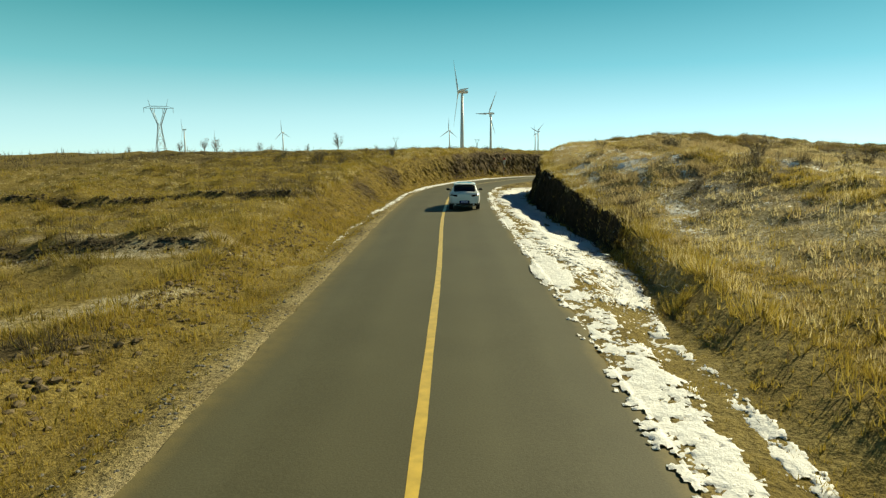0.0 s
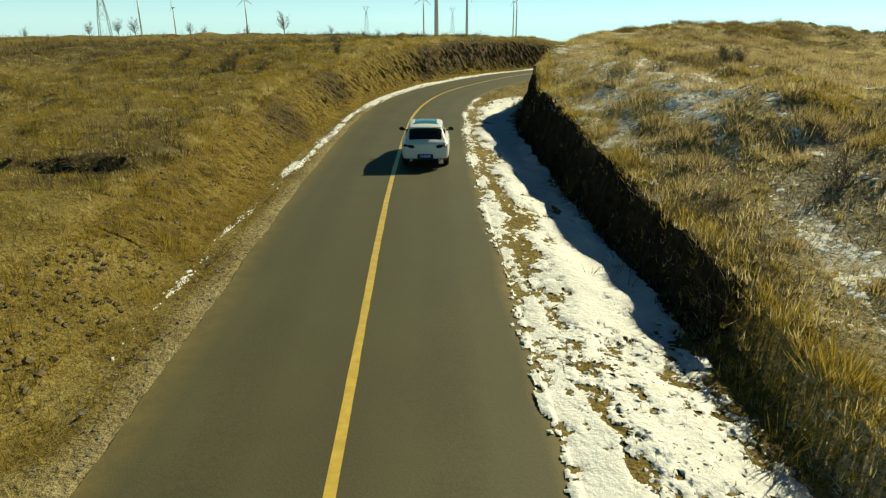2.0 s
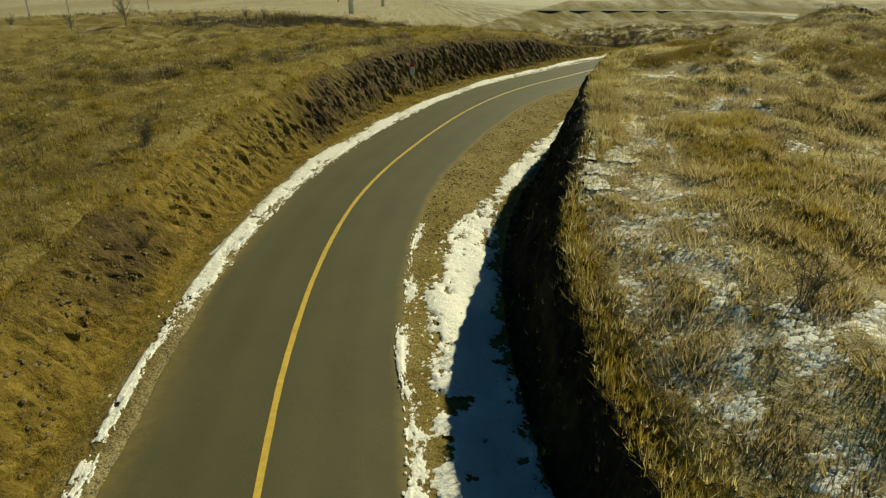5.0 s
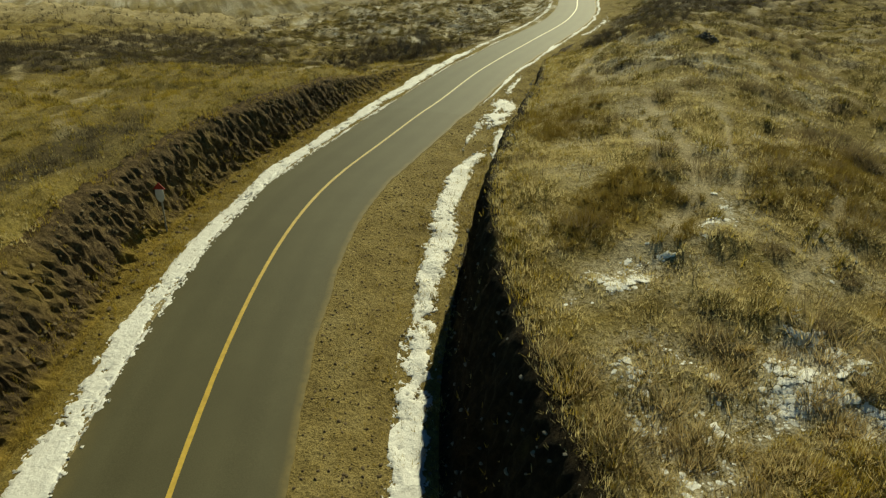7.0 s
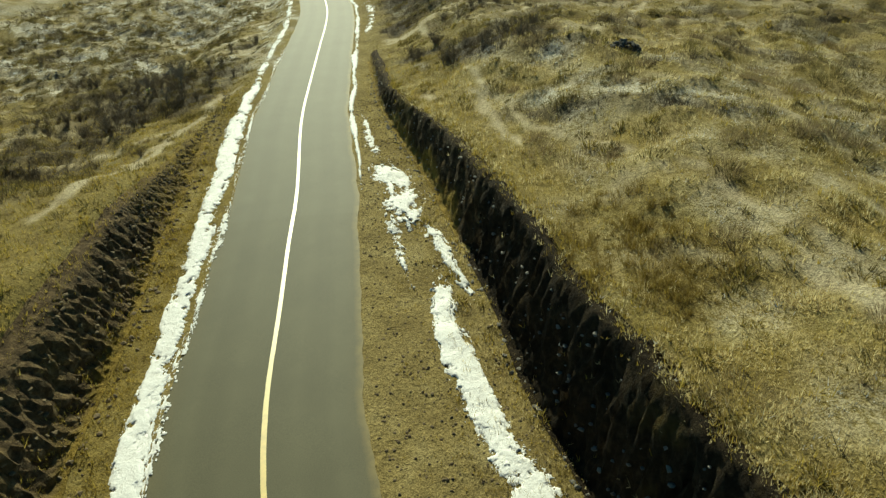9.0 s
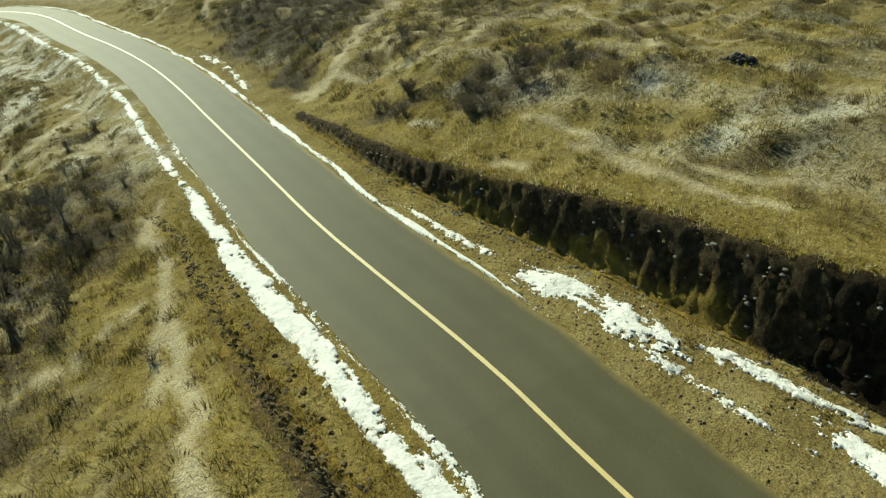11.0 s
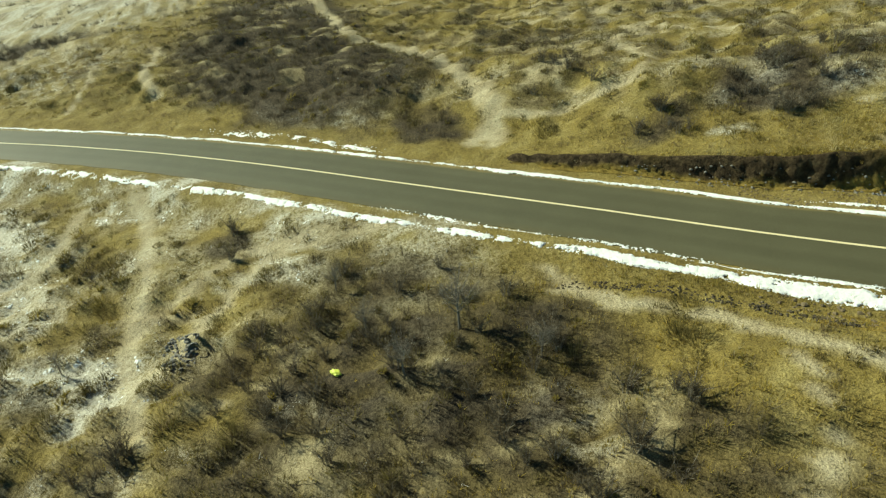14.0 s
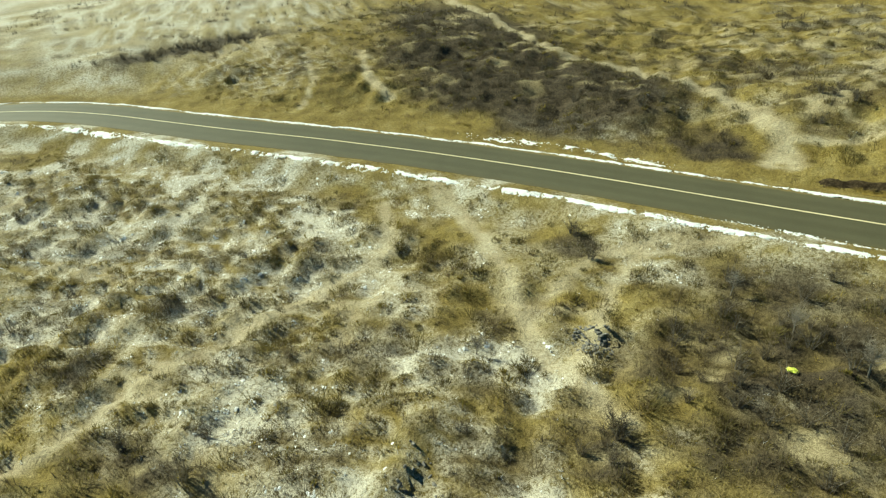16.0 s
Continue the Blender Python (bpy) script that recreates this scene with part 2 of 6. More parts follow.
def ground_material():
    m, n, l, b = mat("dry_grassland", 0.95, 0, 0.15)
    p = place_vec(n)
    big, mid, fine = noise_node(n, l, 9, 4, p), noise_node(n, l, 1.6, 5, p), noise_node(n, l, 0.22, 5, p, 0.7)
    straw = ramp(n, l, mid, [(0.3, (0.205, 0.15, 0.038)), (0.52, (0.36, 0.275, 0.078)), (0.72, (0.47, 0.385, 0.15))])
    olive = ramp(n, l, fine, [(0.3, (0.10, 0.075, 0.03)), (0.7, (0.24, 0.18, 0.06))])
    c = blend(n, l, maths(n, l, "MULTIPLY", big, 0.75), straw, olive)
    brushy = ramp(n, l, fine, [(0.3, (0.042, 0.033, 0.022)), (0.7, (0.125, 0.097, 0.06))])
    c = blend(n, l, attr(n, "brush"), c, brushy)
    dirt = ramp(n, l, mid, [(0.3, (0.41, 0.335, 0.195)), (0.7, (0.61, 0.53, 0.36))])
    c = blend(n, l, attr(n, "path"), c, dirt)
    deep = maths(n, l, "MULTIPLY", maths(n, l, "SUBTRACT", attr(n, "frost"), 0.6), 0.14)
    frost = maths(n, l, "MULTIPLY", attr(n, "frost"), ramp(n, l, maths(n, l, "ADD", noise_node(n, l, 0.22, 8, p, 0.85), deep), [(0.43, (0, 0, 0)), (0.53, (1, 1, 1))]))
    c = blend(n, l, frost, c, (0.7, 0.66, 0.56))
    c = blend(n, l, 0.55, c, ramp(n, l, fine, [(0.25, (0.35, 0.35, 0.35)), (0.75, (1, 1, 1))]), "MULTIPLY")
    litter = noise_node(n, l, 0.055, 4, p, 0.75)
    c = blend(n, l, 0.75, c, ramp(n, l, litter, [(0.38, (0.42, 0.4, 0.36)), (0.52, (0.95, 0.95, 0.95)), (0.66, (1.25, 1.25, 1.22))]), "MULTIPLY")
    l.new(c, b.inputs["Base Color"])
    bump(n, l, b, fine, 0.9, 0.12)
    return m


def asphalt_material():
    m, n, l, b = mat("asphalt", 0.7, 0, 0.35)
    p = place_vec(n)
    c = ramp(n, l, noise_node(n, l, 0.03, 3, p), [(0.3, (0.068, 0.063, 0.032)), (0.7, (0.1, 0.093, 0.05))])
    c = blend(n, l, 0.5, c, ramp(n, l, noise_node(n, l, 2.5, 4, p), [(0.35, (0.75, 0.74, 0.72)), (0.65, (1, 1, 1))]), "MULTIPLY")
    worn = maths(n, l, "MULTIPLY", attr(n, "worn"), ramp(n, l, noise_node(n, l, 1.2, 5, p), [(0.3, (0.3, 0.3, 0.3)), (0.7, (1, 1, 1))]))
    c = blend(n, l, worn, c, (0.132, 0.124, 0.07))
    dust = maths(n, l, "MULTIPLY", attr(n, "dust"), ramp(n, l, noise_node(n, l, 0.35, 6, p, 0.7), [(0.3, (0.35, 0.35, 0.35)), (0.6, (1, 1, 1))]))
    c = blend(n, l, dust, c, (0.25, 0.19, 0.065))
    l.new(c, b.inputs["Base Color"])
    bump(n, l, b, noise_node(n, l, 0.02, 2, p), 0.4, 0.006)
    return m


def snow_material():
    m, n, l, b = mat("snow", 0.7, 0, 0.3)
    p = place_vec(n)
    f = noise_node(n, l, 0.35, 6, p, 0.7)
    c = ramp(n, l, f, [(0.25, (0.6, 0.59, 0.57)), (0.4, (0.79, 0.79, 0.79)), (0.7, (0.88, 0.89, 0.9))])
    l.new(c, b.inputs["Base Color"])
    bump(n, l, b, f, 0.7, 0.1)
    return m


def soil_material(name, lo, hi, k=1.0):
    m, n, l, b = mat(name, 0.95, 0, 0.15)
    p = place_vec(n)
    st = n.new("ShaderNodeMapping")
    st.inputs["Scale"].default_value = (1, 1, 0.8)
    l.new(p, st.inputs["Vector"])
    v = st.outputs[0]
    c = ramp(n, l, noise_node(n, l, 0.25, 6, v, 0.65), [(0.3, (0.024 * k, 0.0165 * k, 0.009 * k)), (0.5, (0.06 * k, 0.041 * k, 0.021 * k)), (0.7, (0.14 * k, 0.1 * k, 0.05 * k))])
    ochre = ramp(n, l, noise_node(n, l, 0.4, 5, p), [(0.3, (0.12, 0.083, 0.017)), (0.7, (0.33, 0.235, 0.055))])
    c = blend(n, l, ramp(n, l, noise_node(n, l, 6, 3, p), [(lo, (0, 0, 0)), (hi, (1, 1, 1))]), c, ochre)
    c = blend(n, l, attr(n, "talus"), c, ochre)
    l.new(c, b.inputs["Base Color"])
    bump(n, l, b, noise_node(n, l, 0.12, 6, v, 0.7), 1.0, 0.15)
    return m


def blade_material(name, stops, through_light=0.35):
    """Dry stems, each with its own shade, that let some light through."""
    m, n, l, b = mat(name, 0.8, 0, 0.2)
    g = n.new("ShaderNodeNewGeometry")
    big = noise_node(n, l, 7, 3, place_vec(n))
    f = maths(n, l, "MULTIPLY", maths(n, l, "ADD", g.outputs["Random Per Island"], big), 0.62)
    c = ramp(n, l, f, stops)
    l.new(c, b.inputs["Base Color"])
    t = n.new("ShaderNodeBsdfTranslucent")
    l.new(c, t.inputs[0])
    mix = n.new("ShaderNodeMixShader")
    mix.inputs[0].default_value = through_light
    l.new(b.outputs[0], mix.inputs[1])
    l.new(t.outputs[0], mix.inputs[2])
    l.new(mix.outputs[0], n["Material Output"].inputs[0])
    return m


# right bank: k 0.38 puts its deep shade into the soil colour
GROUND, ASPHALT, SNOW, SHADED_SOIL = ground_material(), asphalt_material(), snow_material(), soil_material("bank_soil", 0.6, 0.85, 0.38)
OCHRE_SOIL = soil_material("ochre_bank_soil", 0.36, 0.56, 1.2)
# the cutting's soil in a lighter tone, for where it runs out
END_SOIL = soil_material("end_bank_soil", 0.55, 0.8, 0.85)
BROWN_SOIL = soil_material("dry_brown_bank_soil", 0.5, 0.76, 1.7)
STRAW = blade_material("dry_straw", [(0.15, (0.13, 0.091, 0.013)), (0.5, (0.375, 0.275, 0.044)), (0.85, (0.61, 0.485, 0.15))], 0.5)
OLIVE = blade_material("olive_stems", [(0.15, (0.065, 0.05, 0.011)), (0.5, (0.21, 0.162, 0.036)), (0.85, (0.4, 0.32, 0.09))], 0.45)
TWIG = blade_material("bare_twigs", [(0.2, (0.044, 0.034, 0.022)), (0.5, (0.098, 0.076, 0.047)), (0.8, (0.185, 0.147, 0.092))], 0.25)
RUSSET = blade_material("russet_grass", [(0.15, (0.07, 0.05, 0.012)), (0.5, (0.21, 0.148, 0.034)), (0.85, (0.37, 0.275, 0.075))], 0.45)
PALE = blade_material("bleached_grass", [(0.15, (0.2, 0.152, 0.06)), (0.5, (0.56, 0.46, 0.22)), (0.85, (0.86, 0.77, 0.5))], 0.66)
WEATHERED = blade_material("weathered_grass", [(0.15, (0.13, 0.103, 0.045)), (0.5, (0.31, 0.255, 0.12)), (0.85, (0.56, 0.49, 0.3))], 0.45)
FROSTED = blade_material("frosted_stems", [(0.2, (0.5, 0.48, 0.44)), (0.5, (0.74, 0.73, 0.71)), (0.8, (0.86, 0.87, 0.88))], 0.3)
DULL = blade_material("dull_olive_stems", [(0.15, (0.045, 0.038, 0.014)), (0.5, (0.135, 0.11, 0.038)), (0.85, (0.28, 0.225, 0.085))], 0.4)
TAN = blade_material("tan_weeds", [(0.15, (0.15, 0.108, 0.045)), (0.5, (0.37, 0.285, 0.14)), (0.85, (0.6, 0.49, 0.28))], 0.66)
BROWN = blade_material("brown_stems", [(0.2, (0.1, 0.073, 0.036)), (0.5, (0.2, 0.15, 0.08)), (0.8, (0.34, 0.27, 0.16))], 0.5)


def paint_material():
    """Yellow road paint, its glare past the bend mixed in as cream."""
    m, n, l, b = mat("road_paint", 0.38, 0, 0.6)
    p = place_vec(n)
    c = ramp(n, l, noise_node(n, l, 0.2, 5, p), [(0.3, (0.52, 0.36, 0.07)), (0.7, (0.74, 0.52, 0.1))])
    apart = n.new("ShaderNodeSeparateXYZ")
    l.new(p, apart.inputs[0])
    # cream share rising with y, in place of glare on the far line
    old = n.new("ShaderNodeMapRange")
    old.inputs["From Min"].default_value, old.inputs["From Max"].default_value = 70, 100
    old.inputs["To Max"].default_value = 0.8
    l.new(apart.outputs["Y"], old.inputs["Value"])
    c = blend(n, l, old.outputs["Result"], c, (0.8, 0.72, 0.48))
    l.new(c, b.inputs["Base Color"])
    return m


LINE_PAINT = paint_material()


# ---------------------------------------------------------------- mesh helpers
def mesh_from(name, verts, faces, material, smooth=False):
    me = bpy.data.meshes.new(name)
    verts, faces = np.asarray(verts, np.float32), np.asarray(faces, np.int32)
    k = faces.shape[1]
    me.vertices.add(len(verts))
    me.vertices.foreach_set("co", verts.ravel())
    me.loops.add(faces.size)
    me.loops.foreach_set("vertex_index", faces.ravel())
    me.polygons.add(len(faces))
    me.polygons.foreach_set("loop_start", np.arange(0, faces.size, k, dtype=np.int32))
    me.polygons.foreach_set("loop_total", np.full(len(faces), k, np.int32))
    me.polygons.foreach_set("use_smooth", np.full(len(faces), smooth, bool))
    me.materials.append(material)
    me.update(calc_edges=True)
    return me


def grid_faces(rows, cols):
    i = np.arange(rows * cols).reshape(rows, cols)
    return np.stack([i[:-1, :-1], i[:-1, 1:], i[1:, 1:], i[1:, :-1]], -1).reshape(-1, 4)


def spread(lo, hi, step, reach, grow=1.13):
    """Even steps from lo to hi, then ever longer ones out to reach."""
    mid = list(np.arange(lo, hi, step))
    out, d = [], step
    while (out[-1] if out else 0) < reach:
        d *= grow
        out.append((out[-1] if out else 0) + d)
    return np.array([lo - v for v in out[::-1]] + mid + [mid[-1] + v for v in out])


# ---------------------------------------------------------------- covers of the ground
TRAILS = [
    (0.52, [(48.8, 130.6), (45.1, 129.6), (38.0, 128.7), (34.5, 129.0), (32.0, 129.2), (29.1, 128.5), (25.4, 127.5)]),
    (0.4, [(36.9, 119.8), (37.0, 123.6), (35.9, 126.0), (34.6, 128.6)]),
    (0.5, [(35.0, 116.7), (35.9, 119.3), (36.0, 121.7), (34.9, 123.6), (32.9, 125.3), (30.2, 127.0), (29.3, 128.6)]),
    (0.8, [(110.0, 116.0), (94.8, 114.0), (72.7, 112.7), (66.1, 110.5), (63.9, 108.5), (52.4, 107.9), (44.7, 107.4), (41.8, 108.5)]),
    (0.55, [(48.8, 134.0), (42.6, 134.5), (41.6, 137.7), (39.4, 140.6), (37.6, 143.1), (34.6, 148.2), (31.8, 150.2), (28.1, 156.8)]),
    (0.5, [(81.5, 132.0), (71.5, 132.4), (67.3, 130.9)]),
    (0.6, [(47.9, 107.2), (44.6, 107.3), (42.7, 109.6)]),
    (0.34, [(28.6, 94.2), (27.4, 92.4)]),
    (0.24, [(26.7, 111.3), (23.4, 108.2), (21.4, 106.7)]),
    (0.36, [(22.4, 107.3), (20.1, 105.6), (18.2, 104.4), (16.6, 102.7), (15.1, 101.8), (13.4, 100), (12.1, 99.4), (8, 96)]),
    (0.3, [(18.2, 104.4), (16.4, 103.8), (15.2, 102.6), (14.2, 102)]),
    (0.25, [(19.5, 106.0), (16.6, 107.3), (15.0, 108.6), (13, 111)]),
    (0.22, [(28.2, 111.2), (25.0, 110.2), (23.3, 108.3)]),
    (0.2, [(20.7, 75.5), (17.9, 70.6), (15, 66.5), (12.4, 65.1), (10.7, 65)]),
    (0.17, [(22.5, 73), (19.3, 69.4), (17.4, 67.1), (14.6, 65.6)]),
    (0.15, [(19.3, 64.5), (16.6, 63.3), (13.3, 61.3)]),
    (0.36, [(43.5, 107.0), (42.0, 104.6), (40.8, 100.2), (42.2, 97.8), (48.0, 97.4), (52.0, 95.0)]),
    (0.34, [(55.8, 92.4), (47.6, 90.1), (42.3, 88.2), (35.1, 87.2)]),
    (0.3, [(28.3, 90.5), (26.8, 88.8), (25.4, 87.6), (22.5, 84.0)]),
    (0.2, [(31.5, 93.4), (27, 88), (24, 84), (22.5, 79)]),
    (0.35, [(100, 139.6), (95, 144.7), (91, 146.5), (86, 148)]),
    (0.32, [(78.8, 137.8), (73.7, 137.5), (69.7, 139)]),
    (0.18, [(21.8, 76.8), (18.8, 72.4), (17.6, 70.1), (15.8, 67.5), (15.2, 65.8)]),
    (0.22, [(17.4, 72.1), (16.2, 70.5), (17.4, 70.2)]),
    (0.3, [(8.1, 47.8), (8.2, 44.9), (8.7, 42.2)]),
    (0.2, [(-16.0, 19.6), (-9.6, 18.2), (-7.9, 19.3)]),
    (0.14, [(20.1, 76.0), (16.9, 70.9), (14.8, 67.7), (14.6, 65.9), (12.1, 64.6), (10.1, 64.8)]),
]
# x, y, half-width along, half-width across, turn, strength
BRUSH = [
    (8, 101, 7, 4, 40, 0.35), (14, 106.5, 3, 2, 40, 0.4),
    (67, 119.5, 21, 9, 24, 1.0), (88, 119, 22, 9, 8, 1.0), (55.6, 115.1, 7, 5, 30, 0.8), (93.5, 151, 12, 3.2, -69, 1.0), (0, 130, 26, 16, 80, 0.95), (57, 100, 8, 4, 20, 0.6), (46.6, 111.6, 4, 2, 40, 1.0), (24.4, 117.4, 8.5, 5, 60, 1.0), (28.1, 122.9, 4.5, 3, 60, 0.85),
    (24.0, 121.6, 4, 4, 0, 0.9), (30.2, 116.4, 4, 2, 45, 0.8), (25.0, 128.9, 1.6, 1.3, 0, 1.0), (38.0, 125.0, 2.4, 1.3, 40, 0.9), (35.2, 93.8, 4.6, 2.6, 65, 1.0), (36.4, 100.6, 2.3, 1.2, 95, 0.95), (45.5, 102, 4.5, 2.6, 110, 0.65), (26, 81, 7, 1.0, 97, 0.75),
    (14.0, 112.5, 24, 6, 20, 0.85), (-9.7, 109.9, 20, 9, 25, 1.0), (-16.0, 56.9, 9, 5, 70, 0.25), (-21.9, 67.9, 11, 6, 60, 0.3), (-9.0, 78.0, 13, 2.6, 42, 0.7), (-7.1, 9.3, 1.6, 0.6, 45, 0.8), (-14.4, 21.1, 5, 0.6, 10, 0.6), (9.9, 27.1, 6, 2.2, 70, 0.5), (37.1, 150.8, 2.2, 1, 0, 0.9), (29.3, 146.7, 2.6, 1.2, 30, 0.9), (33.2, 137.0, 3, 1, 20, 0.6), (30.3, 133.0, 2.5, 1.2, 40, 0.7), (-15.8, 52, 13, 6, 68, 0.2), (-14.2, 43.5, 5, 2.6, 60, 0.2), (-24, 70, 16, 7, 40, 0.3), (-40, 62, 24, 14, 15, 0.35), (-12.1, 36.1, 6, 3, 70, 0.3), (-10.5, 31.0, 3, 1.5, 60, 0.7),
    (4.6, 26.8, 5, 1.4, 85, 0.5), (9.2, 42.5, 4, 2, 20, 0.6),
]
LUSH = [(12.9, 67.2, 2.8, 2.3, 35, 1.0), (10.6, 66.2, 1.4, 0.9, 50, 0.8), (17.0, 76.3, 3.6, 2.6, 40, 0.8), (20.1, 65.4, 4, 2.5, 30, 0.6), (8.1, 51.8, 6, 1.3, 85, 0.9), (40.0, 84.0, 8, 4, 40, 0.7), (5.5, 29.8, 9, 0.8, 87, 0.6)]
FROST = [
    (35.3, 122, 3.6, 0.8, 100, 0.95), (47.5, 131, 5, 2.2, 45, 0.9), (33.6, 98.6, 1.2, 0.4, 60, 0.8),
    (6.9, 24, 5, 0.5, 86, 0.85), (6.5, 40, 4, 1.2, 75, 0.85), (5.4, 33, 2.5, 1, 70, 0.8), (6.9, 55.4, 2.6, 0.4, -70, 1.0), (11.4, 58.6, 2.6, 1.3, 70, 0.9), (7.0, 55.4, 2.2, 0.35, 40, 1.0), (12.6, 64.8, 2.6, 0.55, 0, 0.95), (15.2, 66.2, 1.4, 0.5, 110, 0.9), (27.4, 82, 6, 0.9, 97, 0.8), (6.2, 47, 3, 0.8, 60, 0.75), (4.5, 48.5, 2.5, 0.6, 100, 0.7),
    (16, 62.5, 3.5, 1.0, 25, 0.4),
    (9.0, 45.1, 3.2, 0.7, 85, 1.0), (36.1, 121.9, 2.0, 1.1, 60, 0.8), (51.7, 116.5, 1.8, 0.9, 30, 0.9), (31.6, 87.7, 1.3, 0.8, 0, 0.9), (37.3, 86.2, 1.4, 1, 0, 0.8),
    (50.6, 150.2, 18, 10, 40, 0.9), (38.0, 146.3, 8, 8, 0, 0.7), (30.2, 138.0, 8, 6, 0, 0.6), (43.3, 138.0, 9, 5, 40, 0.55), (25.1, 121.9, 1.3, 0.6, 45, 0.9), (20.2, 113.2, 2.4, 1.2, 20, 0.85),
    # next patch: the far plain, its pale haze laid on together with frost
    (130, 165, 45, 30, 40, 0.9), (86, 146, 15, 8, 40, 0.6), (24.3, 128.2, 1.2, 0.8, 0, 0.8), (29.0, 128.0, 1.5, 1.0, 0, 0.8), (8.8, 58.6, 4, 1.6, 70, 0.55), (11.2, 64.7, 3, 0.9, 20, 0.7), (6.2, 31.7, 7, 2.6, 88, 0.5),
    (7.1, 39.4, 9, 4.0, 80, 0.95), (5.4, 48.4, 6, 2.0, 85, 0.75), (9.2, 22.4, 9, 4, 80, 0.38), (11.3, 31.5, 16, 5, 70, 0.42), (11.0, 50.1, 9, 4, 60, 0.6), (-11.7, 17.6, 7, 0.5, 10, 0.4), (-7.8, 12.3, 3, 0.6, 60, 0.5), (54.2, 118.0, 7, 2.0, 45, 0.4),
]


def blobs(x, y, table):
    v = np.zeros(np.shape(x))
    wx, wy = x + 0.9 * ripple(x, y, 3.3, 31) + 1.5 * ripple(x, y, 9, 32), y + 0.9 * ripple(x, y, 3.1, 33) + 1.5 * ripple(x, y, 8, 34)
    for bx, by, a, b, turn, k in table:
        small = min(1.0, b / 4)
        ux, uy = (wx * small + x * (1 - small)) - bx, (wy * small + y * (1 - small)) - by
        c, s = math.cos(radians(turn)), math.sin(radians(turn))
        q = ((ux * c + uy * s) / a) ** 2 + ((uy * c - ux * s) / b) ** 2
        v = np.maximum(v, k * (1 - ease(0.45, 1.25, q)))
    return v


def trails(x, y):
    v = np.zeros(np.shape(x))
    wx, wy = x + 0.18 * ripple(x, y, 2.2, 41), y + 0.18 * ripple(x, y, 2.4, 42)
    for w, pts in TRAILS:
        best = np.full(np.shape(x), 1e9)
        for (ax, ay), (bx, by) in zip(pts[:-1], pts[1:]):
            ex, ey = bx - ax, by - ay
            t = np.clip(((wx - ax) * ex + (wy - ay) * ey) / (ex * ex + ey * ey), 0, 1)
            best = np.minimum(best, np.hypot(wx - ax - t * ex, wy - ay - t * ey))
        v = np.maximum(v, 1 - ease(0.55 * w, 1.15 * w, best))
    return v


def on_slope(x, y):
    return (y > 80 + 1.08 * x) & (y > 108)


def mats(x, y):
    """Where closed mats of golden grass lie on the frosty slope."""
    return ease(0.08, 0.42, ripple(x, y, 10, 91) + 0.5 * ripple(x, y, 4.2, 92) + 0.15 * ripple(x, y, 1.3, 93))


def open_slope(x, y):
    """How freely scattered grass grows: sparse between the mats of the frosty slope."""
    return np.where(on_slope(x, y), 0.22 + 0.78 * mats(x, y), 1.0)


